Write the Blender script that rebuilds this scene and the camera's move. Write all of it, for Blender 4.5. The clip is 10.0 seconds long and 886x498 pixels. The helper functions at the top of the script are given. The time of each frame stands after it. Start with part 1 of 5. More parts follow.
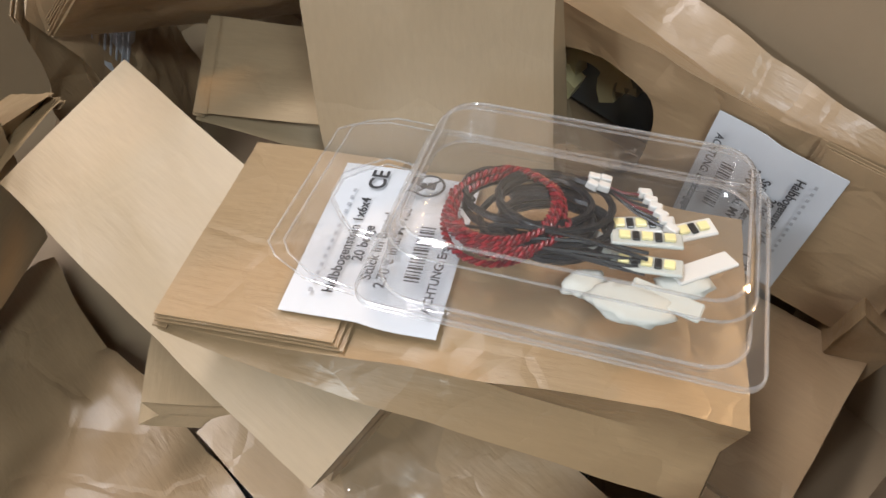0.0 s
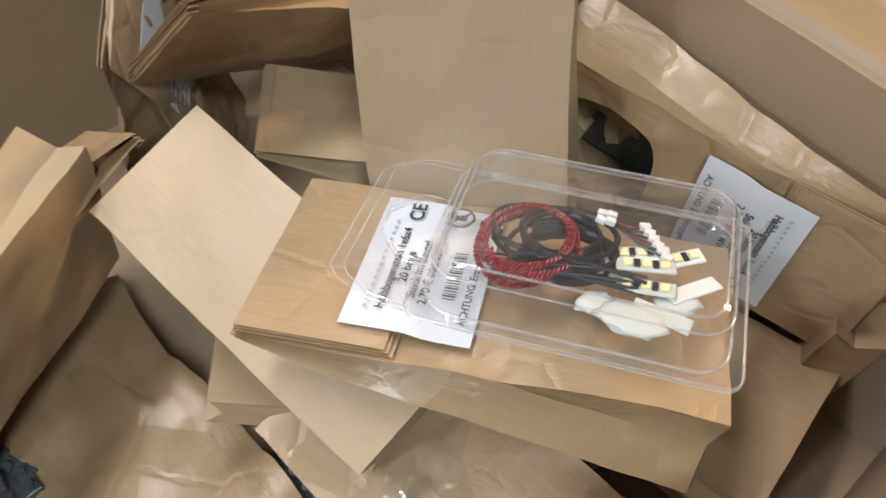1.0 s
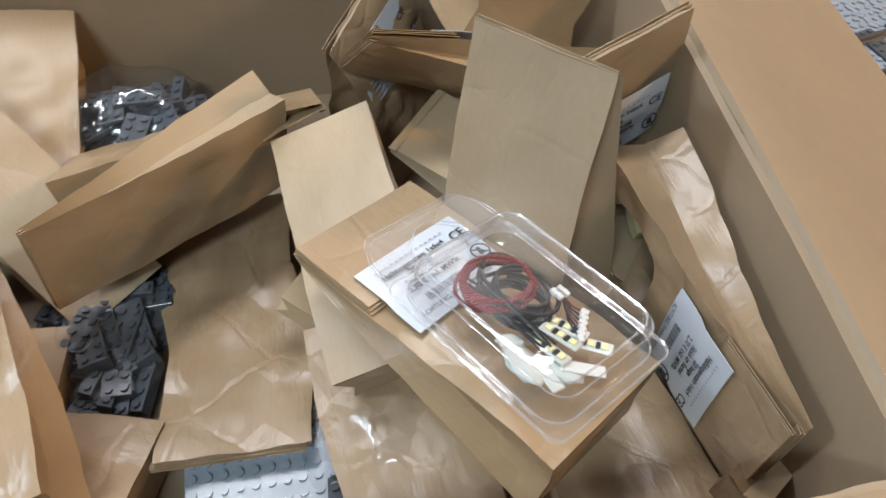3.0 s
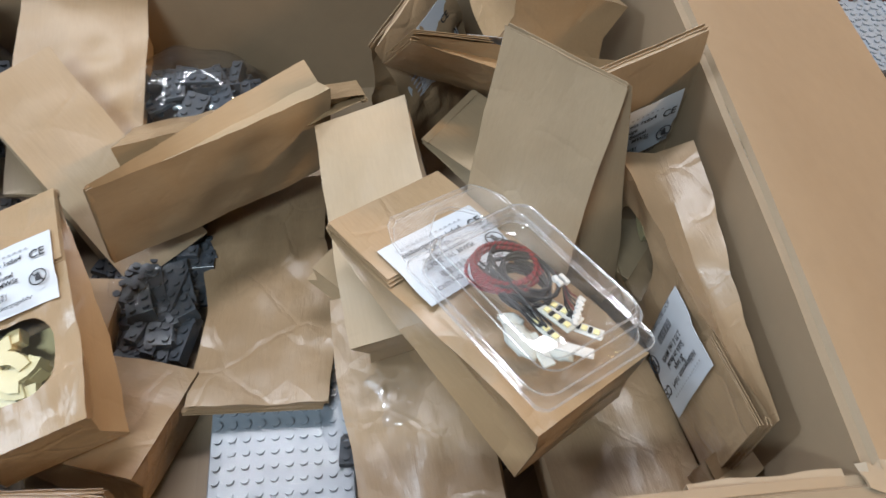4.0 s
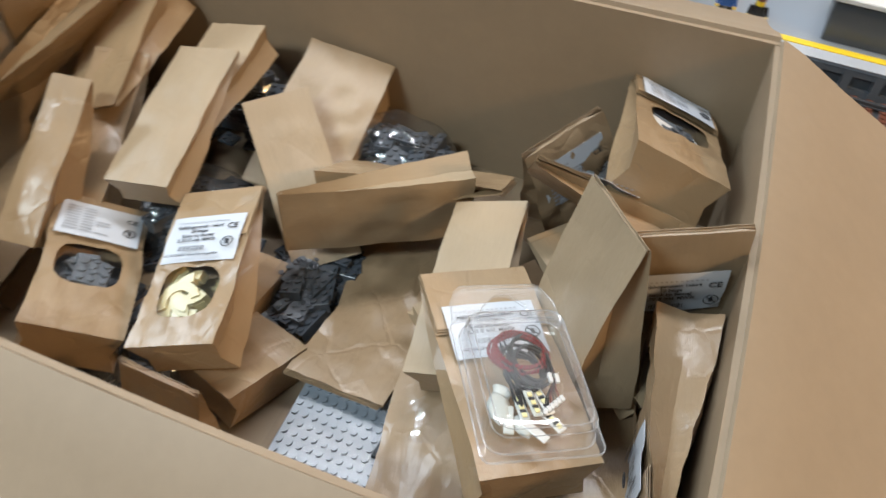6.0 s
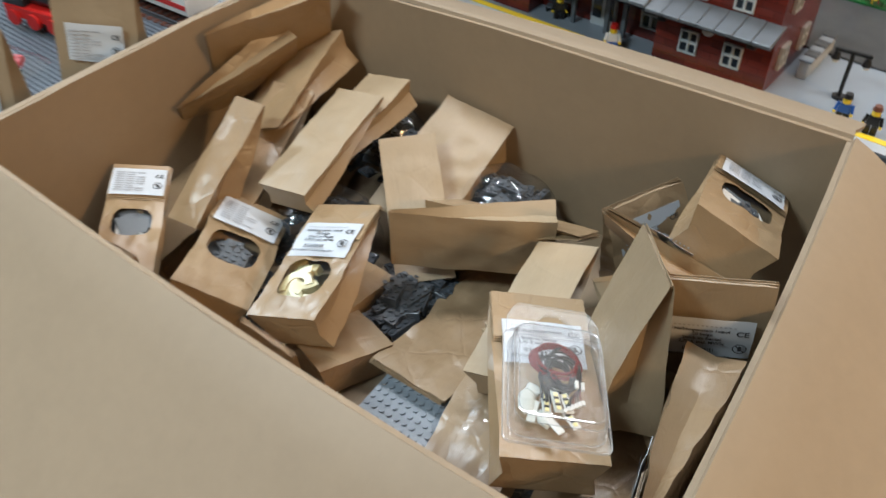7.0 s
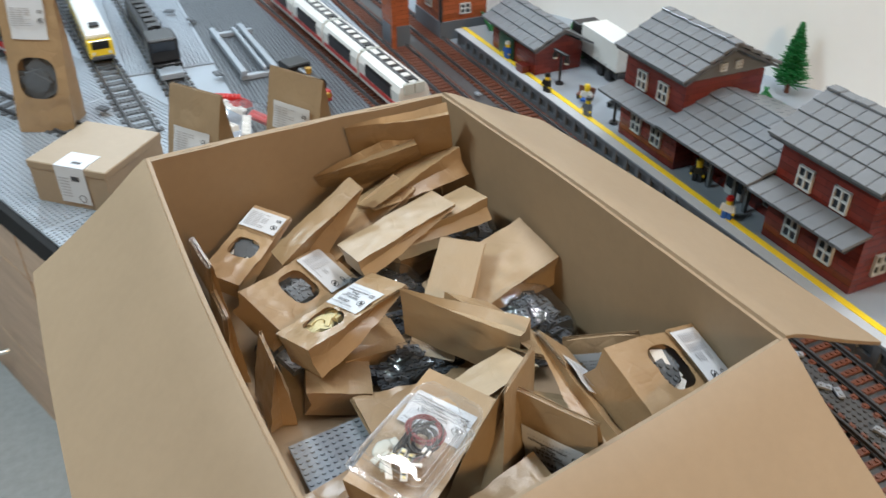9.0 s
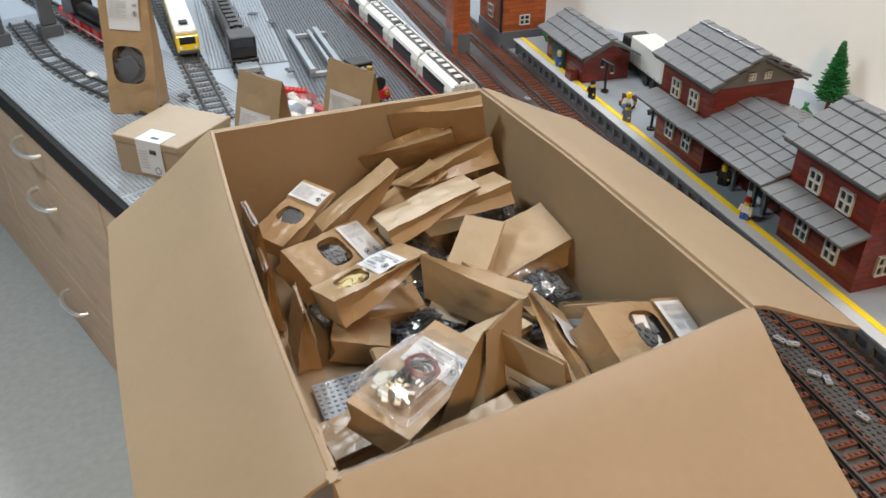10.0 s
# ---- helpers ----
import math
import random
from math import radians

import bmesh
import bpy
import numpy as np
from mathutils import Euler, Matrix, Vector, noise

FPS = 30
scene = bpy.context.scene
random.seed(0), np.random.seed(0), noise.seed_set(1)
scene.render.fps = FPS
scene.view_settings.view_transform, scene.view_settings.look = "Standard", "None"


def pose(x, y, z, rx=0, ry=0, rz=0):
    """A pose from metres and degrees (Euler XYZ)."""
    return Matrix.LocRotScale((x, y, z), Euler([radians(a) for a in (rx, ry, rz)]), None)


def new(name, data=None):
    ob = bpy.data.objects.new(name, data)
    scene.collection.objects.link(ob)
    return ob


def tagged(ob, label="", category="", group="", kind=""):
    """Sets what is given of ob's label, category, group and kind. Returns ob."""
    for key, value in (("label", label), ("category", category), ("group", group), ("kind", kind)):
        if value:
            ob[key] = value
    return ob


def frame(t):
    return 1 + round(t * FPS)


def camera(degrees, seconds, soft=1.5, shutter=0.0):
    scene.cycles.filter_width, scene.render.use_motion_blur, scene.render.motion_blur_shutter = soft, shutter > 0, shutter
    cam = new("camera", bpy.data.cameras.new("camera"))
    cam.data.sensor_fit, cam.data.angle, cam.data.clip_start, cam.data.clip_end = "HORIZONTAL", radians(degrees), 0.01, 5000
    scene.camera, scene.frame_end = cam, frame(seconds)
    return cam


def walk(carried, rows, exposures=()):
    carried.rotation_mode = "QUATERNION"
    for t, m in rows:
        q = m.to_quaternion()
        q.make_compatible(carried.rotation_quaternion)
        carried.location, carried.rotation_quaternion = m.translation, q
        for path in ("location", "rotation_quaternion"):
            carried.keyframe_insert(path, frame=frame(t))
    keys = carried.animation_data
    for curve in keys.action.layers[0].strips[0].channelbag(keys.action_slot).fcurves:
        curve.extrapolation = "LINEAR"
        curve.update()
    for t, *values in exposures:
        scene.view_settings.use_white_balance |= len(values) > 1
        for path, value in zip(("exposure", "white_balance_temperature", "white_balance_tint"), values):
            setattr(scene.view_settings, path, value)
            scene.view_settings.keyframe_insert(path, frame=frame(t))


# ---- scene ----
cam = camera(56.7, 10.0, shutter=0.5)
PATH = [
    (0, 0.0245, 0.2129, 0.1111, 36.47, -0.12, -133.46),
    (0.5, 0.0233, 0.2210, 0.1199, 37.36, -0.08, -133.22),
    (1, 0.0134, 0.2355, 0.1461, 37.67, -0.14, -132.86),
    (1.5, -0.0070, 0.2519, 0.1751, 38.56, -0.95, -129.91),
    (2, -0.0473, 0.2302, 0.2035, 38.71, -1.92, -121.14),
    (2.5, -0.0707, 0.1921, 0.2175, 38.59, -1.09, -109.58),
    (4, -0.1129, 0.1691, 0.2474, 38.32, -1.54, -96.36),
    (4.5, -0.1509, 0.1900, 0.2712, 39.84, -2.57, -95.29),
    (5, -0.1830, 0.1991, 0.2816, 42.01, -5.48, -91.70),
    (5.5, -0.1827, 0.1395, 0.2986, 42.86, -5.92, -81.80),
    (5.7, -0.1681, 0.1022, 0.3208, 42.33, -3.82, -76.38),
    (6.8, -0.2139, -0.0191, 0.3716, 46.47, 0.21, -57.86),
    (7, -0.2382, -0.0379, 0.3830, 47.97, 0.09, -55.71),
    (7.5, -0.3050, -0.1207, 0.4111, 51.15, -0.55, -50.23),
    (8, -0.3115, -0.2057, 0.4424, 52.38, -0.95, -45.98),
    (8.5, -0.2354, -0.2657, 0.4655, 54.05, -0.50, -39.08),
    (9, -0.1128, -0.3325, 0.4697, 55.58, 0.21, -29.11),
    (9.5, -0.0811, -0.3863, 0.4768, 56.11, 0.92, -24.25),
    (10, -0.1034, -0.4653, 0.4757, 57.06, 0.18, -22.73),
]
walk(cam, [(t, pose(x, y, z, rx, ry, rz)) for t, x, y, z, rx, ry, rz in PATH], exposures=[(0.0, -0.05, 6250, 16), (0.5, -0.02, 6250, 16), (1.0, 0.08, 6250, 16), (1.5, 0.10, 6150, 15), (2.5, 0.06, 5800, 12), (4.0, 0.0, 5750, 12), (5.5, 0.0, 5800, 11), (7.0, 0.0, 5750, 8), (8.5, 0.0, 5600, 7), (9.5, 0.0, 6300, 11), (10.0, 0.0, 6350, 12)])

# ---- light and room ----
world = bpy.data.worlds.new("room_light")
scene.world = world
world.use_nodes = True
world.node_tree.nodes["Background"].inputs[0].default_value = (0.9, 0.95, 1.0, 1)
world.node_tree.nodes["Background"].inputs[1].default_value = 0.25


def ceiling_lamp(x, y, z, sx, sy, watts, colour=(1.0, 0.97, 0.93), rz=0):
    lamp = bpy.data.lights.new("panel_light", "AREA")
    lamp.shape, lamp.size, lamp.size_y, lamp.energy, lamp.color = "RECTANGLE", sx, sy, watts, colour
    ob = new("panel_light", lamp)
    ob.matrix_basis = pose(x, y, z, 0, 0, rz)
    return ob


CEIL = 1.62
ceiling_lamp(0.75, 0.30, CEIL - 0.03, 1.5, 0.16, 29, (1.0, 0.97, 0.91), rz=107)
ceiling_lamp(-0.30, -2.5, CEIL - 0.03, 0.6, 0.25, 92, (1.0, 0.61, 0.27), rz=90)
ceiling_lamp(-1.05, 0.85, CEIL - 0.03, 0.6, 0.25, 34, (0.88, 0.99, 0.95), rz=90)
ceiling_lamp(0.20, 2.8, CEIL - 0.03, 0.6, 0.25, 52, (0.88, 0.97, 1.0), rz=90)


# ---- materials ----
def material(name):
    m = bpy.data.materials.new(name)
    m.use_nodes = True
    nt = m.node_tree
    return m, nt, nt.nodes["Principled BSDF"]


def node(nt, kind, **values):
    n = nt.nodes.new(kind)
    for key, value in values.items():
        n.inputs[key].default_value = value
    return n


def plain(name, colour, rough=0.5, metal=0.0, vary=0.12, scale=60.0, bump=0.0, spec=0.5):
    """A colour with two scales of fine variation."""
    m, nt, b = material(name)
    tc = nt.nodes.new("ShaderNodeTexCoord")
    n1 = node(nt, "ShaderNodeTexNoise", Scale=scale, Detail=5.0, Roughness=0.6)
    n2 = node(nt, "ShaderNodeTexNoise", Scale=scale * 0.12, Detail=3.0)
    nt.links.new(tc.outputs["Object"], n1.inputs["Vector"])
    nt.links.new(tc.outputs["Object"], n2.inputs["Vector"])
    mix = nt.nodes.new("ShaderNodeMath")
    mix.operation = "MULTIPLY_ADD"
    mix.inputs[1].default_value = 0.5
    nt.links.new(n1.outputs["Fac"], mix.inputs[0])
    half = nt.nodes.new("ShaderNodeMath")
    half.operation = "MULTIPLY"
    half.inputs[1].default_value = 0.5
    nt.links.new(n2.outputs["Fac"], half.inputs[0])
    nt.links.new(half.outputs[0], mix.inputs[2])
    ramp = nt.nodes.new("ShaderNodeValToRGB")
    lo = [c * (1 - vary) for c in colour]
    hi = [min(1, c * (1 + vary)) for c in colour]
    ramp.color_ramp.elements[0].position, ramp.color_ramp.elements[1].position = 0.3, 0.7
    ramp.color_ramp.elements[0].color, ramp.color_ramp.elements[1].color = (*lo, 1), (*hi, 1)
    nt.links.new(mix.outputs[0], ramp.inputs[0])
    nt.links.new(ramp.outputs[0], b.inputs["Base Color"])
    b.inputs["Roughness"].default_value = rough
    b.inputs["Metallic"].default_value = metal
    b.inputs["Specular IOR Level"].default_value = spec
    if bump:
        bp = node(nt, "ShaderNodeBump", Strength=bump, Distance=0.001)
        nt.links.new(n1.outputs["Fac"], bp.inputs["Height"])
        nt.links.new(bp.outputs[0], b.inputs["Normal"])
    return m


def paper(name, colour, rough, crease):
    """Kraft paper: fine ribs along the sheet, soft blotches, creases and a slight sheen."""
    m, nt, b = material(name)
    tc = nt.nodes.new("ShaderNodeTexCoord")
    info = nt.nodes.new("ShaderNodeObjectInfo")
    shift = nt.nodes.new("ShaderNodeVectorMath")
    shift.operation = "ADD"
    nt.links.new(tc.outputs["Object"], shift.inputs[0])
    nt.links.new(info.outputs["Random"], shift.inputs[1])
    ribs = nt.nodes.new("ShaderNodeMapping")
    ribs.inputs["Scale"].default_value = (700, 700, 60)
    nt.links.new(shift.outputs[0], ribs.inputs[0])
    fine = node(nt, "ShaderNodeTexNoise", Scale=1.0, Detail=3.0, Roughness=0.6)
    nt.links.new(ribs.outputs[0], fine.inputs["Vector"])
    blot = node(nt, "ShaderNodeTexNoise", Scale=28.0, Detail=4.0)
    nt.links.new(shift.outputs[0], blot.inputs["Vector"])
    add = nt.nodes.new("ShaderNodeMath")
    add.operation = "MULTIPLY_ADD"
    add.inputs[1].default_value = 0.45
    nt.links.new(fine.outputs["Fac"], add.inputs[0])
    sc = nt.nodes.new("ShaderNodeMath")
    sc.operation = "MULTIPLY"
    sc.inputs[1].default_value = 0.55
    nt.links.new(blot.outputs["Fac"], sc.inputs[0])
    nt.links.new(sc.outputs[0], add.inputs[2])
    ramp = nt.nodes.new("ShaderNodeValToRGB")
    ramp.color_ramp.elements[0].position, ramp.color_ramp.elements[1].position = 0.32, 0.68
    ramp.color_ramp.elements[0].color = (*[c * 0.93 for c in colour], 1)
    ramp.color_ramp.elements[1].color = (*[c * 1.06 for c in colour], 1)
    nt.links.new(add.outputs[0], ramp.inputs[0])
    hsv = nt.nodes.new("ShaderNodeHueSaturation")
    val = node(nt, "ShaderNodeMapRange")
    val.inputs["To Min"].default_value, val.inputs["To Max"].default_value = 0.92, 1.08
    nt.links.new(info.outputs["Random"], val.inputs["Value"])
    nt.links.new(val.outputs[0], hsv.inputs["Value"])
    nt.links.new(ramp.outputs[0], hsv.inputs["Color"])
    nt.links.new(hsv.outputs[0], b.inputs["Base Color"])
    b.inputs["Roughness"].default_value = rough
    b.inputs["Specular IOR Level"].default_value = 0.55
    warp = nt.nodes.new("ShaderNodeVectorMath")
    warp.operation = "MULTIPLY_ADD"
    warp.inputs[1].default_value = (0.012, 0.012, 0.012)
    nt.links.new(blot.outputs["Color"], warp.inputs[0])
    nt.links.new(shift.outputs[0], warp.inputs[2])
    heights = []
    for scale in (42.0, 120.0):
        vor = nt.nodes.new("ShaderNodeTexVoronoi")
        vor.inputs["Scale"].default_value = scale
        nt.links.new(warp.outputs[0], vor.inputs["Vector"])
        gap = nt.nodes.new("ShaderNodeVectorMath")
        gap.operation = "SUBTRACT"
        nt.links.new(warp.outputs[0], gap.inputs[0])
        nt.links.new(vor.outputs["Position"], gap.inputs[1])
        lean = nt.nodes.new("ShaderNodeVectorMath")
        lean.operation = "SUBTRACT"
        lean.inputs[1].default_value = (0.5, 0.5, 0.5)
        nt.links.new(vor.outputs["Color"], lean.inputs[0])
        dot = nt.nodes.new("ShaderNodeVectorMath")
        dot.operation = "DOT_PRODUCT"
        nt.links.new(gap.outputs[0], dot.inputs[0])
        nt.links.new(lean.outputs[0], dot.inputs[1])
        heights.append(dot)
    wide = node(nt, "ShaderNodeTexNoise", Scale=22.0, Detail=3.0, Lacunarity=2.3)
    wide.noise_type = "RIDGED_MULTIFRACTAL"
    nt.links.new(shift.outputs[0], wide.inputs["Vector"])
    b0 = node(nt, "ShaderNodeBump", Strength=min(1.0, crease * 0.5), Distance=1.0)
    nt.links.new(heights[0].outputs["Value"], b0.inputs["Height"])
    b1 = node(nt, "ShaderNodeBump", Strength=crease * 0.22, Distance=0.8)
    nt.links.new(heights[1].outputs["Value"], b1.inputs["Height"])
    nt.links.new(b0.outputs[0], b1.inputs["Normal"])
    b2 = node(nt, "ShaderNodeBump", Strength=min(1.0, crease * 2.4), Distance=0.0014)
    nt.links.new(wide.outputs["Fac"], b2.inputs["Height"])
    nt.links.new(b1.outputs[0], b2.inputs["Normal"])
    lines = nt.nodes.new("ShaderNodeTexVoronoi")
    lines.feature = "DISTANCE_TO_EDGE"
    lines.inputs["Scale"].default_value = 24.0
    nt.links.new(warp.outputs[0], lines.inputs["Vector"])
    near = node(nt, "ShaderNodeMapRange")
    near.inputs["From Max"].default_value = 0.055
    nt.links.new(lines.outputs["Distance"], near.inputs["Value"])
    mask = node(nt, "ShaderNodeMapRange")
    mask.inputs["From Min"].default_value, mask.inputs["From Max"].default_value = 0.50, 0.56
    nt.links.new(blot.outputs["Fac"], mask.inputs["Value"])
    some = nt.nodes.new("ShaderNodeMath")
    some.operation = "MAXIMUM"
    nt.links.new(near.outputs[0], some.inputs[0])
    nt.links.new(mask.outputs[0], some.inputs[1])
    b4 = node(nt, "ShaderNodeBump", Strength=min(1.0, crease * 1.3), Distance=0.0006)
    nt.links.new(some.outputs[0], b4.inputs["Height"])
    nt.links.new(b2.outputs[0], b4.inputs["Normal"])
    long = nt.nodes.new("ShaderNodeMapping")
    long.inputs["Scale"].default_value = (150, 150, 34)
    long.inputs["Rotation"].default_value = (0.05, 0.09, 0)
    nt.links.new(shift.outputs[0], long.inputs[0])
    wrinkle = node(nt, "ShaderNodeTexNoise", Scale=1.0, Detail=4.0, Roughness=0.55, Distortion=0.8)
    nt.links.new(long.outputs[0], wrinkle.inputs["Vector"])
    b5 = node(nt, "ShaderNodeBump", Strength=min(1.0, crease * 0.9), Distance=0.0011)
    nt.links.new(wrinkle.outputs["Fac"], b5.inputs["Height"])
    nt.links.new(b4.outputs[0], b5.inputs["Normal"])
    b3 = node(nt, "ShaderNodeBump", Strength=0.25, Distance=0.0004)
    nt.links.new(fine.outputs["Fac"], b3.inputs["Height"])
    nt.links.new(b5.outputs[0], b3.inputs["Normal"])
    nt.links.new(b3.outputs[0], b.inputs["Normal"])
    return m


KRAFT = paper("kraft_paper", (0.302, 0.205, 0.112), 0.34, 0.30)
KRAFT_PALE = paper("kraft_paper_pale", (0.352, 0.258, 0.156), 0.45, 0.11)
KRAFT_CRUMPLED = paper("kraft_paper_crumpled", (0.302, 0.206, 0.118), 0.32, 0.36)
KRAFT_DULL = paper("kraft_paper_dull", (0.292, 0.216, 0.134), 0.42, 0.16)
CARD = plain("corrugated_board", (0.292, 0.220, 0.144), 0.52, vary=0.06, scale=90, bump=0.06)
# same board, with the carton's inner shade put into a darker colour
CARD_SHADED = plain("corrugated_board_shaded", (0.270, 0.196, 0.122), 0.60, vary=0.07, scale=70, bump=0.06)
LABEL = plain("label_paper", (0.53, 0.55, 0.59), 0.5, vary=0.02)
INK = plain("ink", (0.03, 0.03, 0.035), 0.5, vary=0.1)
INK_GREY = plain("pale_ink", (0.33, 0.34, 0.37), 0.5, vary=0.1)
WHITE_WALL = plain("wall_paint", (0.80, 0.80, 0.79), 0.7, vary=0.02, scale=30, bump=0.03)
# dark colour for the unseen walls, chosen to cut bounced fill light
DIM_WALL = plain("dim_wall_paint", (0.16, 0.155, 0.15), 0.7, vary=0.04, scale=30)
CARPET = plain("grey_carpet", (0.382, 0.420, 0.454), 0.95, vary=0.14, scale=420, bump=0.4)
GREY_PLATE = plain("light_grey_plastic", (0.277, 0.311, 0.357), 0.32, vary=0.05, scale=20)
MID_PLATE = plain("mid_grey_plastic", (0.105, 0.118, 0.136), 0.34, vary=0.06, scale=20)
DARK_PLATE = plain("dark_grey_plastic", (0.075, 0.08, 0.088), 0.34, vary=0.10, scale=30)
BLACK = plain("black_plastic", (0.012, 0.012, 0.013), 0.3, vary=0.1)
BROWN = plain("reddish_brown_plastic", (0.135, 0.048, 0.028), 0.36, vary=0.14, scale=30)
YELLOW = plain("yellow_plastic", (0.78, 0.55, 0.02), 0.3, vary=0.04)
RED = plain("red_plastic", (0.45, 0.015, 0.012), 0.28, vary=0.05)
DARK_RED = plain("dark_red_plastic", (0.125, 0.018, 0.012), 0.30, vary=0.22, scale=45)
WHITE = plain("white_plastic", (0.655, 0.647, 0.622), 0.3, vary=0.03)
BLUE = plain("blue_plastic", (0.02, 0.09, 0.36), 0.3, vary=0.05)
TAN = plain("tan_plastic", (0.58, 0.50, 0.27), 0.32, vary=0.04)
GREEN = plain("green_plastic", (0.018, 0.14, 0.035), 0.36, vary=0.15)


# ---- mesh helpers ----
def thing(name, m, label="", category="", group="", kind=""):
    ob = new(name)
    ob.empty_display_size = 0.02
    ob.matrix_basis = m
    return tagged(ob, label, category, group, kind)


def mesh_of(bm, name, mat, smooth=False):
    me = bpy.data.meshes.new(name)
    bm.to_mesh(me)
    bm.free()
    for one in (mat if isinstance(mat, (list, tuple)) else [mat]):
        me.materials.append(one)
    if smooth:
        for p in me.polygons:
            p.use_smooth = True
        me.set_sharp_from_angle(angle=radians(38))
    return me


def part(name, bm, mat, parent=None, label="", m=None, smooth=False):
    ob = new(name, mesh_of(bm, name, mat, smooth) if isinstance(bm, bmesh.types.BMesh) else bm)
    if parent is not None:
        ob.parent = parent
    if m is not None:
        ob.matrix_basis = m
    return tagged(ob, label)


def solid(name, bm, mat, label="", category="", kind="", m=None, group="", smooth=False):
    return tagged(part(name, bm, mat, None, label, m, smooth), "", category, group, kind)


def box_bm(x0, x1, y0, y1, z0, z1, bevel=0.0, seg=1, bm=None):
    own = bmesh.new()
    bmesh.ops.create_cube(own, size=1.0)
    for v in own.verts:
        v.co = Vector((x0 + (v.co.x + 0.5) * (x1 - x0), y0 + (v.co.y + 0.5) * (y1 - y0), z0 + (v.co.z + 0.5) * (z1 - z0)))
    if bevel:
        bmesh.ops.bevel(own, geom=own.edges[:], offset=bevel, segments=seg, affect="EDGES", profile=0.6)
    if bm is None:
        return own
    return merge(bm, own)


def merge(bm, other, m=None):
    me = bpy.data.meshes.new("tmp")
    if m is not None:
        bmesh.ops.transform(other, matrix=m, verts=other.verts)
    other.to_mesh(me)
    other.free()
    bm.from_mesh(me)
    bpy.data.meshes.remove(me)
    return bm


def cyl_bm(r, z0, z1, seg=12, r2=None, m=None, bm=None):
    own = bmesh.new()
    bmesh.ops.create_cone(own, cap_ends=True, segments=seg, radius1=r, radius2=r if r2 is None else r2, depth=z1 - z0)
    bmesh.ops.translate(own, vec=(0, 0, (z0 + z1) / 2), verts=own.verts)
    if m is not None:
        bmesh.ops.transform(own, matrix=m, verts=own.verts)
    if bm is None:
        return own
    return merge(bm, own)


def prism_bm(outline, z0, z1, bm=None):
    """An upright prism over a plan outline."""
    own = bmesh.new()
    lo = [own.verts.new((x, y, z0)) for x, y in outline]
    hi = [own.verts.new((x, y, z1)) for x, y in outline]
    own.faces.new(hi)
    own.faces.new(lo[::-1])
    n = len(outline)
    for i in range(n):
        own.faces.new((lo[i], lo[(i + 1) % n], hi[(i + 1) % n], hi[i]))
    bmesh.ops.recalc_face_normals(own, faces=own.faces)
    if bm is None:
        return own
    return merge(bm, own)


def studs_bm(points, r=0.0024, h=0.0017, seg=8):
    """Open-bottomed studs at the given places, as one mesh."""
    verts, faces = [], []
    ring = [(math.cos(2 * math.pi * k / seg) * r, math.sin(2 * math.pi * k / seg) * r) for k in range(seg)]
    for x, y, z in points:
        b = len(verts)
        verts += [(x + cx, y + cy, z) for cx, cy in ring] + [(x + cx, y + cy, z + h) for cx, cy in ring]
        faces.append(tuple(range(b + seg, b + 2 * seg)))
        faces += [(b + k, b + (k + 1) % seg, b + seg + (k + 1) % seg, b + seg + k) for k in range(seg)]
    me = bpy.data.meshes.new("studs")
    me.from_pydata(verts, [], faces)
    return me


def tube_bm(points, r, seg=8, closed=False, bm=None):
    """A round tube along a line of points."""
    own = bmesh.new()
    pts = [Vector(p) for p in points]
    n = len(pts)
    rings = []
    up = Vector((0, 0, 1))
    for i, p in enumerate(pts):
        a, b = pts[i - 1] if (i or closed) else p, pts[(i + 1) % n] if (i < n - 1 or closed) else p
        t = (b - a).normalized()
        s = t.cross(up)
        if s.length < 1e-3:
            s = t.cross(Vector((1, 0, 0)))
        s.normalize()
        u = s.cross(t)
        rings.append([own.verts.new(p + r * (math.cos(k * 2 * math.pi / seg) * s + math.sin(k * 2 * math.pi / seg) * u)) for k in range(seg)])
    for i in range(n if closed else n - 1):
        a, b = rings[i], rings[(i + 1) % n]
        for k in range(seg):
            own.faces.new((a[k], a[(k + 1) % seg], b[(k + 1) % seg], b[k]))
    if not closed:
        own.faces.new(rings[0][::-1])
        own.faces.new(rings[-1])
    if bm is None:
        return own
    return merge(bm, own)


def words(text, size, parent, m, mat=None, align="LEFT", name="print"):
    cu = bpy.data.curves.new(name, "FONT")
    cu.body, cu.size, cu.align_x, cu.offset = text, size, align, size * 0.02
    tmp = bpy.data.objects.new("tmp", cu)
    scene.collection.objects.link(tmp)
    me = bpy.data.meshes.new_from_object(tmp)
    bpy.data.objects.remove(tmp)
    me.materials.clear()
    me.materials.append(mat or INK)
    return part(name, me, None, parent, m=m)


# ---- room ----
# the ceiling is out of view; its grey is set low to reduce bounce
CEIL_PAINT = plain("dim_ceiling_paint", (0.30, 0.30, 0.295), 0.8, vary=0.05, scale=15)
FLOOR = -0.93
solid("floor", box_bm(-2.6, 2.6, -3.2, 4.8, FLOOR - 0.05, FLOOR), CARPET, "grey needle-felt carpet floor", "floor", "structure")
solid("wall_east", box_bm(0.0, 0.1, -4.7, 3.75, FLOOR, CEIL), WHITE_WALL, "white painted wall behind the layout", "wall", "structure", pose(1.395, 0, 0, 0, 0, 16.7))
# three unseen walls added to close the room, dark to hold ambient down
solid("wall_west", box_bm(-2.6, -2.5, -3.2, 4.8, FLOOR, CEIL), DIM_WALL, "unseen closing wall, kept dark to cut bounced light", "wall", "structure")
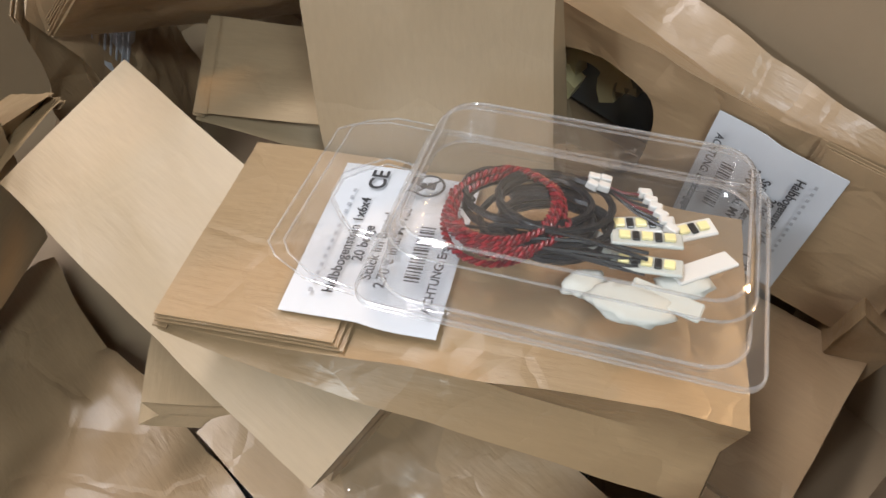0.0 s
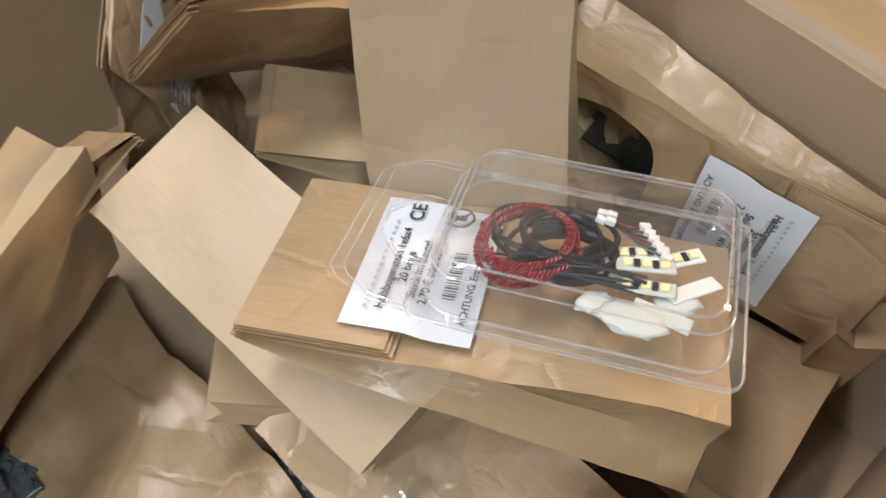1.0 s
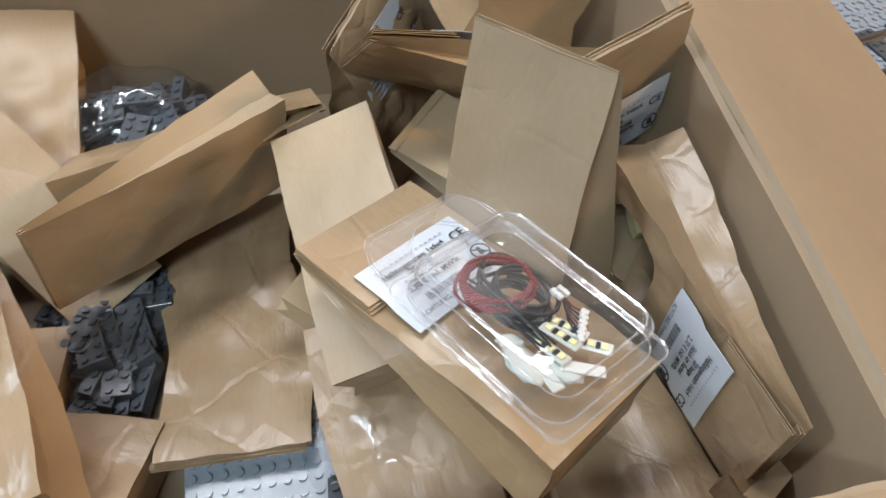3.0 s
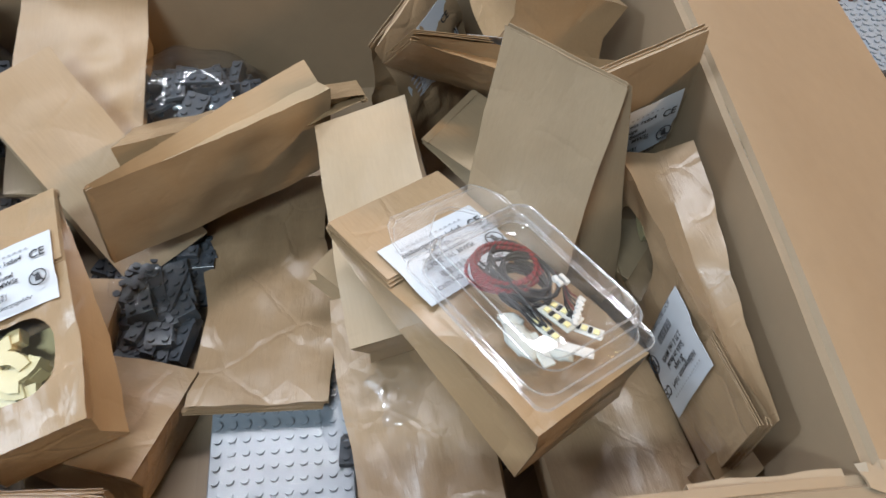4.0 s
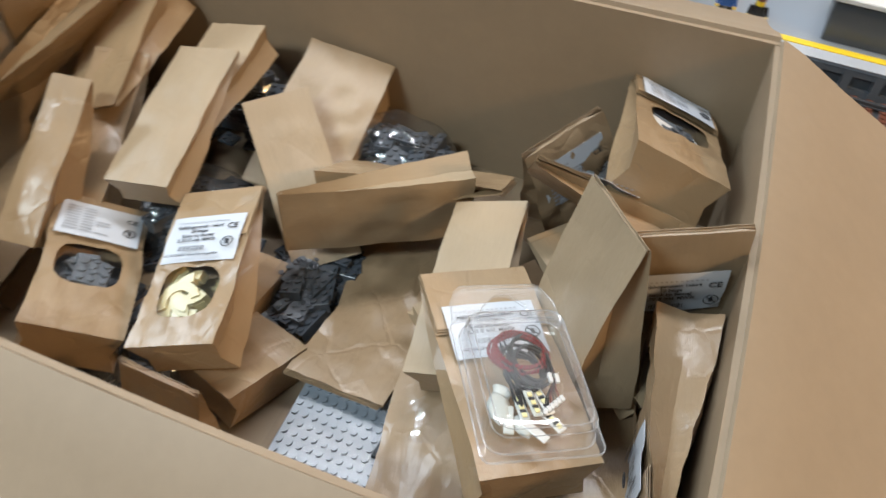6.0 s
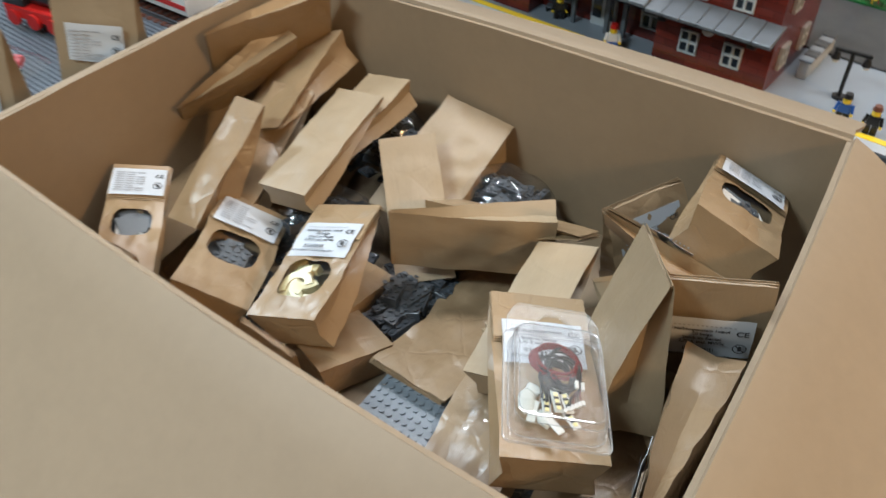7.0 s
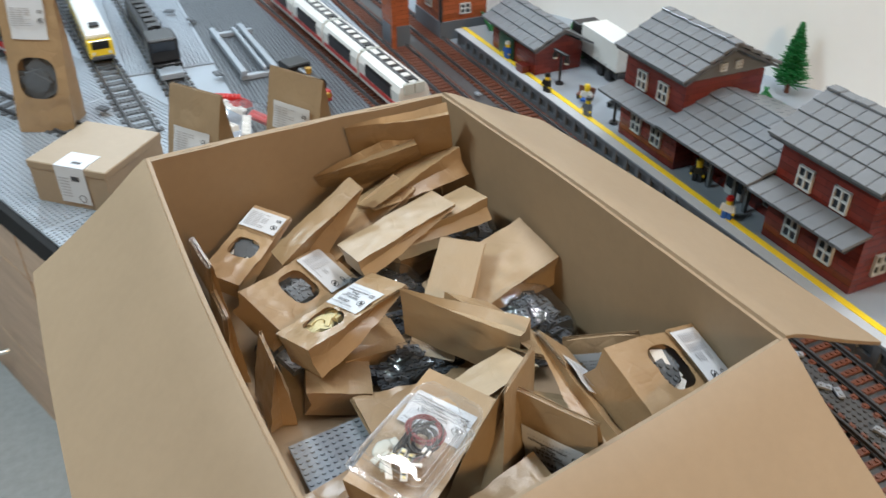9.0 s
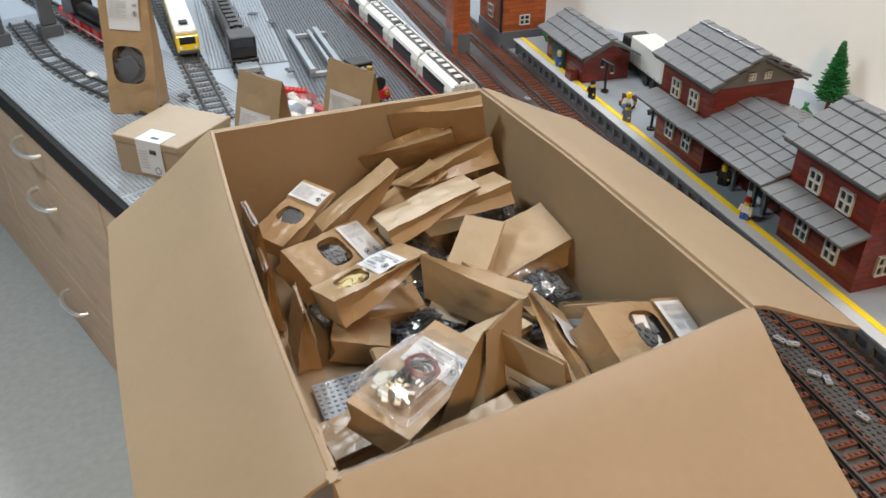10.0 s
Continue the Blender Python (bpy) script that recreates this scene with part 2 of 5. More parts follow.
solid("wall_north", box_bm(-2.5, 2.6, 4.7, 4.8, FLOOR, CEIL), DIM_WALL, "unseen closing wall, kept dark to cut bounced light", "wall", "structure")
solid("wall_south", box_bm(-2.5, 2.6, -3.2, -3.1, FLOOR, CEIL), DIM_WALL, "unseen closing wall, kept dark to cut bounced light", "wall", "structure")
solid("ceiling", box_bm(-2.6, 2.6, -3.2, 4.8, CEIL, CEIL + 0.1), CEIL_PAINT, "unseen ceiling, greyed to cut bounced light", "ceiling", "structure")

# ---- table with the drawers under it ----
TABLE = -0.200
EDGE = Vector((-0.3123, 0.9500, 0.0))      # way of the table's front edge


def edge_point(y, out=0.0):
    """A place on the table's front edge."""
    p = Vector((0.130, 0.0, 0.0)) + EDGE * (y / EDGE.y)
    return p + Vector((-0.9473, -0.3203, 0)) * out


def wood(name, c1, c2):
    m, nt, b = material(name)
    tc = nt.nodes.new("ShaderNodeTexCoord")
    mp = nt.nodes.new("ShaderNodeMapping")
    mp.inputs["Scale"].default_value = (3.0, 3.0, 26.0)
    nt.links.new(tc.outputs["Object"], mp.inputs[0])
    n1 = node(nt, "ShaderNodeTexNoise", Scale=2.2, Detail=6.0, Roughness=0.62, Distortion=0.6)
    nt.links.new(mp.outputs[0], n1.inputs["Vector"])
    ramp = nt.nodes.new("ShaderNodeValToRGB")
    ramp.color_ramp.elements[0].position, ramp.color_ramp.elements[1].position = 0.3, 0.72
    ramp.color_ramp.elements[0].color, ramp.color_ramp.elements[1].color = (*c1, 1), (*c2, 1)
    nt.links.new(n1.outputs["Fac"], ramp.inputs[0])
    nt.links.new(ramp.outputs[0], b.inputs["Base Color"])
    b.inputs["Roughness"].default_value = 0.45
    return m


OAK = wood("walnut_laminate", (0.38, 0.262, 0.172), (0.54, 0.392, 0.272))
METAL = plain("brushed_steel", (0.78, 0.79, 0.80), 0.30, metal=0.75, vary=0.05)

a, c = edge_point(3.4), edge_point(-2.4)
solid("tabletop", prism_bm([(a.x, a.y), (c.x, c.y), (2.11, -2.4), (0.372, 3.4)], TABLE - 0.045, TABLE - 0.004), plain("black_edging", (0.014, 0.014, 0.015), 0.75, vary=0.2, spec=0.2),
      "black-edged tabletop carrying the toy railway", "tabletop", "structure")


# ---- the carton ----
A, B, C, D = Vector((0.0, 0.607, 0)), Vector((0.404, 0.6, 0)), Vector((0.41, 0.0, 0)), Vector((-0.012, -0.012, -0.040))
WALL = 0.004


def sheet_bm(grid, thick):
    """A curved board: a grid of places, given body along its normal."""
    bm = bmesh.new()
    vs = [[bm.verts.new(p) for p in row] for row in grid]
    for i in range(len(vs) - 1):
        for j in range(len(vs[0]) - 1):
            bm.faces.new((vs[i][j], vs[i][j + 1], vs[i + 1][j + 1], vs[i + 1][j]))
    bm.normal_update()
    if thick:
        bmesh.ops.solidify(bm, geom=bm.faces[:], thickness=thick)
    return bm


def mixed(p, q, f):
    return p * (1 - f) + q * f


def carton_wall(p, q, bulge, out):
    rows = []
    for i in range(9):
        f = i / 8
        row = []
        for j in range(17):
            g = j / 16
            top = mixed(p, q, g) + Vector((0, 0, 0.0015 * noise.noise(Vector((g * 7, p.x * 9, p.y * 9)))))
            low = Vector((top.x, top.y, TABLE + 0.004))
            r = mixed(low, top, f)
            r += out * bulge * math.sin(g * math.pi) * (0.35 + 0.65 * f)
            row.append(r)
        rows.append(row)
    return rows


def carton_flap(p, q, out, reach, drop, curl, bulge, inset=0.004, n=10):
    rows = []
    for i in range(n + 1):
        s = i / n
        row = []
        for j in range(17):
            g = j / 16
            base = mixed(p, q, g) + out * bulge * math.sin(g * math.pi)
            along = (q - p).normalized()
            push = along * inset * (1 - 2 * g) * min(1, s * 4)
            bend = math.sin(min(1, s * 6) * math.pi / 2)
            z = 0.004 * bend - drop * (s + curl * s * (1 - s)) - 0.002 * math.sin(g * 3 + p.x * 9) * s
            row.append(base + out * reach * (s - curl * 0.25 * s * (1 - s)) + push + Vector((0, 0, z)))
        rows.append(row)
    return rows


carton = thing("carton", pose(0, 0, 0), "large open brown corrugated carton full of paper bags, flaps folded out", "carton")
X, Y = Vector((1, 0, 0)), Vector((0, 1, 0))
for p, q, bulge, out in ((D, A, 0.008, -X), (A, B, 0.004, Y), (B, C, 0.006, X), (C, D, 0.004, -Y)):
    part("side_wall", sheet_bm(carton_wall(p, q, bulge, out), -WALL), CARD_SHADED, carton, smooth=True)
part("bottom", prism_bm([(D.x, D.y), (C.x, C.y), (B.x, B.y), (A.x, A.y)], TABLE, TABLE + 0.004), CARD_SHADED, carton)
for p, q, out, reach, drop, curl, bulge in (
        (D, A, -X, 0.155, 0.115, 0.12, 0.008), (A, B, Y, 0.07, 0.18, 0.2, 0.004),
        (B, C, X, 0.168, 0.085, 0.1, 0.006), (C, D, -Y, 0.172, 0.100, 0.1, 0.004)):
    part("flap", sheet_bm(carton_flap(p, q, out, reach, drop, curl, bulge), -WALL), CARD, carton, "folded-out flap", smooth=True)


# torn glue tab at the crushed corner, its flutes showing
tab_rows = [[D + Vector((0.0065 + 0.0006 * math.sin(j * 1.3), 0.012 + j * 0.0075, -0.014 + i * 0.0075 + (0.0015 * noise.noise(Vector((j * 0.8, 1, 1))) if i else 0))) for j in range(9)] for i in range(3)]
part("torn_tab", sheet_bm(tab_rows, 0.0032), CARD, carton, "torn corrugated tab", smooth=True)
crush = [[D + Vector((-0.004 + i * 0.0035 + 0.001 * math.sin(j * 2.1), -0.005 + j * 0.003, 0.003 + 0.004 * noise.noise(Vector((i * 0.9, j * 0.9, 4))))) for j in range(5)] for i in range(4)]
part("crushed_corner", sheet_bm(crush, 0.0010), CARD, carton, "crushed pale paper liner", smooth=True)


# ---- paper bags ----
def octagon(x, z, cx, cz, rx, rz):
    """Below 1 inside a rounded, slightly irregular window."""
    u, v = abs(x - cx) / rx, abs(z - cz) / rz
    return (u ** 3.2 + v ** 3.2) ** (1 / 3.2)


def bag_rows(w, d, h, yt, seed, crumple, top=0.010, nz=22, nx=14):
    """Rings of places up the bag: front, right gusset, back, left gusset."""
    rings = []
    for k in range(nz + 1):
        f = k / nz
        e = f ** 1.25
        y0, y1 = yt * e, d + (yt + top - d) * e
        half = max(0.0001, (d * 0.5) ** 2 - ((y1 - y0) * 0.5) ** 2)
        tuck = min(math.sqrt(half) * 0.62, w * 0.3)
        mid = (y0 + y1) / 2
        belly = 0.006 * math.sin(math.pi * min(1, f * 1.15)) * (d / 0.045) * 0.6
        ring = []
        for i in range(nx + 1):
            u = i / nx
            ring.append(Vector((-w / 2 + w * u, y0 - belly * math.sin(u * math.pi) * 0.6, f * h)))
        for i in (1, 2, 3):
            s = i / 4
            ring.append(Vector((w / 2 - tuck * (1 - abs(2 * s - 1)), y0 + (y1 - y0) * s, f * h)))
        for i in range(nx + 1):
            u = i / nx
            ring.append(Vector((w / 2 - w * u, y1 + belly * math.sin(u * math.pi), f * h)))
        for i in (3, 2, 1):
            s = i / 4
            ring.append(Vector((-w / 2 + tuck * (1 - abs(2 * s - 1)), y0 + (y1 - y0) * s, f * h)))
        bend = Vector((0.0030 * noise.noise(Vector((seed * 1.7, f * 2.2, 0.3))), 0.0040 * (noise.noise(Vector((seed * 2.3, f * 1.8, 5.1))) - noise.noise(Vector((seed * 2.3, 0, 5.1)))) * f, 0))
        for p in ring:
            p += bend * crumple / 0.0012
            q = Vector((p.x * 38 + seed * 7.3, p.y * 38, p.z * 30 + seed))
            fold = abs(noise.noise(q)) - 0.25
            fine = noise.noise(q * 2.6)
            amp = 1.2 * crumple * (0.35 + 0.65 * math.sin(math.pi * min(1, f + 0.08)))
            p += Vector((0.6 * (fine * 0.4 + noise.noise(q + Vector((9, 2, 4)))), fold * 2.0 + fine * 0.95, 0.3 * fine)) * amp
        rings.append(ring)
    return rings


def bag_body(w, d, h, yt, seed, crumple, window=None, top=0.010, nz=22, nx=14):
    bm = bmesh.new()
    rings = bag_rows(w, d, h, yt, seed, crumple, top, nz, nx)
    vs = [[bm.verts.new(p) for p in r] for r in rings]
    n = len(vs[0])
    gone = []
    for k in range(nz):
        for i in range(n):
            f = bm.faces.new((vs[k][i], vs[k][(i + 1) % n], vs[k + 1][(i + 1) % n], vs[k + 1][i]))
            if window and i < nx:
                c = f.calc_center_median()
                if octagon(c.x, c.z, *window) < 1:
                    gone.append(f)
    bm.faces.new(vs[-1])
    if window:
        cx, cz, rx, rz = window
        bmesh.ops.delete(bm, geom=gone, context="FACES")
        for v in bm.verts:
            if any(len(e.link_faces) == 1 for e in v.link_edges):
                o = octagon(v.co.x, v.co.z, *window)
                if 0.3 < o < 1.4 and v.co.y < d * 0.45:
                    v.co.x, v.co.z = cx + (v.co.x - cx) / o, cz + (v.co.z - cz) / o
    loose = [v for v in bm.verts if not v.link_faces]
    bmesh.ops.delete(bm, geom=loose, context="VERTS")
    bmesh.ops.recalc_face_normals(bm, faces=bm.faces)
    return bm


def bag_base(w, d, h, yt, seed, crumple, top, nz, nx):
    """The folded block bottom: one sheet with two lapped flaps."""
    ring = bag_rows(w, d, h, yt, seed, crumple, top, nz, nx)[0]
    bm = bmesh.new()
    bm.faces.new([bm.verts.new(p) for p in ring])
    for y0, y1, lift in ((d * 0.04, d * 0.56, 0.0002), (d * 0.44, d * 0.96, 0.0004)):
        x0, x1, cut = -w * 0.49, w * 0.49, w * 0.10
        a, b = (cut, 0.0) if lift < 0.0003 else (0.0, cut)
        bm.faces.new([bm.verts.new(p) for p in ((x0 + b, y0, -lift), (x0 + a, y1, -lift), (x1 - a, y1, -lift), (x1 - b, y0, -lift))])
    return bm


def bag_seam(w, yt, h, top, seed, reach=0.004):
    """The pressed top edge: two sheets that do not quite close."""
    bm = bmesh.new()
    for k in range(2):
        y = yt + top * (0.22 + k * 0.56)
        grid = []
        for i in range(3):
            row = []
            for j in range(9):
                x = (j / 8 - 0.5) * (w - 0.0012 * (k % 2))
                wob = 0.0007 * noise.noise(Vector((x * 45, k * 2.1 + seed, i * 0.4)))
                row.append(Vector((x, y + wob, h - reach * (1 - i / 2) + 0.0008 + 0.0006 * (k % 2))))
            grid.append(row)
        merge(bm, sheet_bm(grid, 0.0003))
    return bm


def front_y(x, z, w, d, h, yt):
    f = max(0, min(1, z / h))
    e = f ** 1.25
    u = max(0, min(1, x / w + 0.5))
    return yt * e - 0.006 * math.sin(math.pi * min(1, f * 1.15)) * (d / 0.045) * 0.6 * math.sin(u * math.pi) * 0.6


BARS = ((0.0, 0.30), (0.36, 0.62), (0.68, 0.97))


def bag_label(parent, w, d, h, yt, zc, lw=0.061, lh=0.042, lift=0.0026, tilt=0.0, xc=0.0, kind="full"):
    """The printed price label that holds the flap down."""
    fit = min(1.0, w * 0.93 / lw)
    lw, lh = lw * fit, lh * fit
    nx, nz = 12, 8
    rows = []
    for k in range(nz + 1):
        row = []
        for i in range(nx + 1):
            u, v = (i / nx - 0.5) * lw, (k / nz - 0.5) * lh
            x, z = xc + u * math.cos(tilt) - v * math.sin(tilt), zc + u * math.sin(tilt) + v * math.cos(tilt)
            step = lift if z > h - 0.052 else lift * max(0.2, 1 - (h - 0.052 - z) / 0.010)
            wave = 0.0006 * noise.noise(Vector((x * 60, z * 60, h * 40)))
            row.append(Vector((x, front_y(x, z, w, d, h, yt) - step - 0.0024 + wave, z)))
        rows.append(row)
    ob = part("label", sheet_bm(rows, 0.0002), LABEL, parent, "white printed price label", smooth=True)
    slope = (front_y(xc, zc + lh / 2, w, d, h, yt) - front_y(xc, zc - lh / 2, w, d, h, yt)) / lh
    y = min(r.y - slope * (r.z - zc) for row in rows for r in row) - 0.0005
    base = Matrix.Translation((xc, 0, zc)) @ Matrix.Rotation(-tilt, 4, "Y") @ Matrix.Translation((0, y, 0)) @ Matrix.Rotation(radians(90) - math.asin(slope), 4, "X") @ Matrix.Diagonal((fit, fit, 1, 1))

    def at(x, z):
        return base @ Matrix.Translation((x, z, 0))
    bars = bmesh.new()
    if kind == "full":
        faint = bmesh.new()
        for i in range(14):
            box_bm(-0.024 + i * 0.0031, -0.0226 + i * 0.0031, 0.0142, 0.0152, 0, 0.0001, bm=faint)
        part("print", faint, INK_GREY, ob, m=base)
        for i in range(19):
            wd = (0.0004, 0.0007, 0.0003)[i % 3]
            box_bm(-0.016 + i * 0.00115, -0.016 + i * 0.00115 + wd, -0.0128, -0.0085, 0, 0.0001, bm=bars)
        words("Halbbogenstein 1x6x4", 0.0042, ob, at(-0.0235, 0.0088))
        words("20 beige", 0.0042, ob, at(-0.004, 0.0045), align="CENTER")
        words("Stück im Beutel", 0.0042, ob, at(-0.004, 0.0002), align="CENTER")
        words("2,70 € inkl. MWSt", 0.0042, ob, at(-0.004, -0.0041), align="CENTER")
        words("ACHTUNG: Erstickungsgefahr", 0.0036, ob, at(-0.026, -0.0180))
    else:
        rnd = random.Random(round(h * 1e4 + w * 1e5))
        z = 0.0135
        while z > -0.016:
            for s0, s1 in BARS[:rnd.choice((2, 3, 3))]:
                box_bm(-0.026 + s0 * 0.034, -0.026 + s1 * 0.034, z, z + 0.0011, 0, 0.0001, bm=bars)
            z -= 0.0036
    part("print", bars, INK_GREY if kind != "full" else INK, ob, m=base)
    words("CE", 0.0072, ob, at(0.0185, 0.0066))
    ring = tube_bm([(0.0046 * math.cos(q * math.pi / 12), 0.0046 * math.sin(q * math.pi / 12), 0) for q in range(24)], 0.0004, 4, True)
    tube_bm([(-0.0032, 0.0032, 0), (0.0032, -0.0032, 0)], 0.0004, 4, bm=ring)
    box_bm(-0.0013, 0.0013, -0.0021, 0.0004, -0.0002, 0.0002, bm=ring)
    cyl_bm(0.0011, -0.0002, 0.0002, 10, m=Matrix.Translation((0, 0.0016, 0)), bm=ring)
    part("print", ring, INK, ob, m=at(0.0225, -0.0065))
    return ob


def little_brick(w, l, h, mat, parent, m, studs=True, name="brick"):
    bm = box_bm(-w / 2, w / 2, -l / 2, l / 2, -h / 2, h / 2, 0.0003)
    if studs:
        nx, ny = max(1, round(w / 0.008)), max(1, round(l / 0.008))
        for i in range(nx):
            for j in range(ny):
                cyl_bm(0.0024, h / 2, h / 2 + 0.0017, 10, m=Matrix.Translation((-w / 2 + 0.004 + i * 0.008, -l / 2 + 0.004 + j * 0.008, 0)), bm=bm)
    return part(name, bm, mat, parent, m=m)


def paper_bag(m, w, d, h, yt, seed, label, mat=None, crumple=0.0012, flap=0.0, window=None, fill=None, tag=None, tilt=0.0, top=0.0032, win_tall=1.0, tag_size=(0.061, 0.042),
              flap_side=-1, drop=0.0, sunk=0.0, count=14, group="paper bags in the carton"):
    mat = mat or KRAFT
    bag = thing("paper_bag", m, label, "paper bag", group)
    rise = tag[1] if tag else 0.0
    win = (0.0, h - 0.098 + rise * 0.9 - drop, 0.0240 * w / 0.072, 0.0215 * win_tall * w / 0.072) if window else None
    nz, nx = (30, 20) if window else (22, 14)
    part("body", bag_body(w, d, h, yt, seed, crumple, win, top, nz, nx), mat, bag, smooth=True)
    part("base", bag_base(w, d, h, yt, seed, crumple, top, nz, nx), mat, bag, "folded block bottom")
    part("top_seam", bag_seam(w, yt, h, top, seed), mat, bag, "pressed top edge")
    if flap:
        for k in range(3):
            grid = []
            for i in range(9):
                s = i / 8
                row = []
                for j in range(9):
                    x = (j / 8 - 0.5) * (w - 0.0006 * k)
                    z = h + 0.0015 * k * 0 - s * (flap - 0.0015 * k)
                    y = front_y(x, z, w, d, h, yt) if flap_side < 0 else yt + top + 0.002
                    bulge = 0.0009 * noise.noise(Vector((x * 40 + k * 3, z * 40, seed)))
                    row.append(Vector((x, y + flap_side * (0.0009 + 0.0010 * k) + bulge * 0.5, z + (0.001 * math.sin(s * 3.1)))))
                grid.append(row)
            part("flap_layer", sheet_bm(grid, 0.0003), mat, bag, "folded-over top" if k == 2 else "", smooth=True)
    if window:
        grid = []
        cx, cz, rx, rz = win
        for k in range(9):
            row = []
            for i in range(9):
                u, v = i / 4 - 1, k / 4 - 1
                x, z = cx + u * rx * 1.06, cz + v * rz * 1.06
                row.append(Vector((x, front_y(x, z, w, d, h, yt) + 0.0022 + 0.0004 * math.sin(i * 1.7 + k), z)))
            grid.append(row)
        part("window", sheet_bm(grid, 0), FILM, bag, "clear film window", smooth=True).visible_shadow = False
        rnd = random.Random(seed)
        for i in range(count):
            x, z = cx + rnd.uniform(-0.5, 0.5) * rx, cz + rnd.uniform(-0.7, 0.7) * rz
            y = front_y(x, z, w, d, h, yt) + 0.0105 + sunk + 0.0034 * (i % 3)
            fill(bag, Matrix.Translation((x, y, z)) @ pose(0, 0, 0, 90 + rnd.uniform(-7, 7), rnd.uniform(-7, 7), 0) @ pose(0, 0, 0, 0, 0, rnd.uniform(0, 180)), rnd)
        back = [[Vector((cx + (i2 - 2) * rx * 0.6, d * 0.62 + yt * 0.2, cz + (k2 - 2) * rz * 0.6)) for i2 in range(5)] for k2 in range(5)]
        # a sunk filling is coloured dark grey to stand for shade inside the bag
        part("filling", sheet_bm(back, 0.004), DARK_PLATE if sunk else fill_mat(fill), bag, "filling sheet behind the pieces, dark for shade where sunk")
    if tag:
        bag_label(bag, w, d, h, yt, h - 0.053 + tag[1], lw=tag_size[0], lh=tag_size[1], tilt=tilt, kind=tag[0], xc=tag[2] if len(tag) > 2 else 0.0)
    return bag


def clear_film(name, rough=0.05, tint=(1, 1, 1), shine=0.18, haze=0.03, bump=0.35, edge=0.75):
    """Thin clear plastic: mostly straight through, with a sharp sheen."""
    m, nt, b = material(name)
    out = nt.nodes["Material Output"]
    nt.nodes.remove(b)
    clear = nt.nodes.new("ShaderNodeBsdfTransparent")
    clear.inputs[0].default_value = (*tint, 1)
    gloss = nt.nodes.new("ShaderNodeBsdfGlossy")
    gloss.inputs["Roughness"].default_value = rough
    lw = nt.nodes.new("ShaderNodeLayerWeight")
    mix = nt.nodes.new("ShaderNodeMixShader")
    lw.inputs[0].default_value = 0.5
    steep = nt.nodes.new("ShaderNodeMath")
    steep.operation = "POWER"
    steep.inputs[1].default_value = 3.2
    nt.links.new(lw.outputs["Facing"], steep.inputs[0])
    amount = nt.nodes.new("ShaderNodeMath")
    amount.operation = "MULTIPLY_ADD"
    amount.inputs[1].default_value, amount.inputs[2].default_value = edge, shine * 0.2
    nt.links.new(steep.outputs[0], amount.inputs[0])
    nt.links.new(amount.outputs[0], mix.inputs[0])
    nt.links.new(clear.outputs[0], mix.inputs[1])
    nt.links.new(gloss.outputs[0], mix.inputs[2])
    milk = nt.nodes.new("ShaderNodeBsdfDiffuse")
    milk.inputs[0].default_value = (0.85, 0.87, 0.9, 1)
    veil = nt.nodes.new("ShaderNodeMixShader")
    veil.inputs[0].default_value = haze
    nt.links.new(mix.outputs[0], veil.inputs[1])
    nt.links.new(milk.outputs[0], veil.inputs[2])
    nt.links.new(veil.outputs[0], out.inputs["Surface"])
    tc = nt.nodes.new("ShaderNodeTexCoord")
    n1 = node(nt, "ShaderNodeTexNoise", Scale=70.0, Detail=2.0)
    nt.links.new(tc.outputs["Object"], n1.inputs["Vector"])
    bp = node(nt, "ShaderNodeBump", Strength=bump, Distance=0.003)
    nt.links.new(n1.outputs["Fac"], bp.inputs["Height"])
    nt.links.new(bp.outputs[0], gloss.inputs["Normal"])
    nt.links.new(bp.outputs[0], lw.inputs["Normal"])
    return m


FILM = clear_film("clear_film", 0.14, (0.95, 0.95, 0.95), 0.05, 0.008, 0.2, 0.10)


def fill_mat(fill):
    return TAN if fill is beige_arch else DARK_PLATE


def beige_arch(bag, m, rnd):
    bm = bmesh.new()
    outer = [(0.017 * math.cos(q * math.pi / 10), 0.017 * math.sin(q * math.pi / 10)) for q in range(11)]
    inner = [(0.010 * math.cos(q * math.pi / 10), 0.010 * math.sin(q * math.pi / 10)) for q in range(10, -1, -1)]
    prism_bm(outer + inner, -0.004, 0.004, bm)
    part("arch_brick", bm, TAN, bag, m=m)


def grey_bits(bag, m, rnd):
    little_brick(rnd.choice((0.008, 0.016)), rnd.choice((0.016, 0.024)), rnd.choice((0.0032, 0.0096)), DARK_PLATE if rnd.random() < 0.6 else MID_PLATE, bag, m)


def pale_bits(bag, m, rnd):
    little_brick(0.016, rnd.choice((0.016, 0.024)), 0.0096, rnd.choice((DARK_PLATE, DARK_PLATE, MID_PLATE, WHITE)), bag, m, rnd.random() < 0.35)

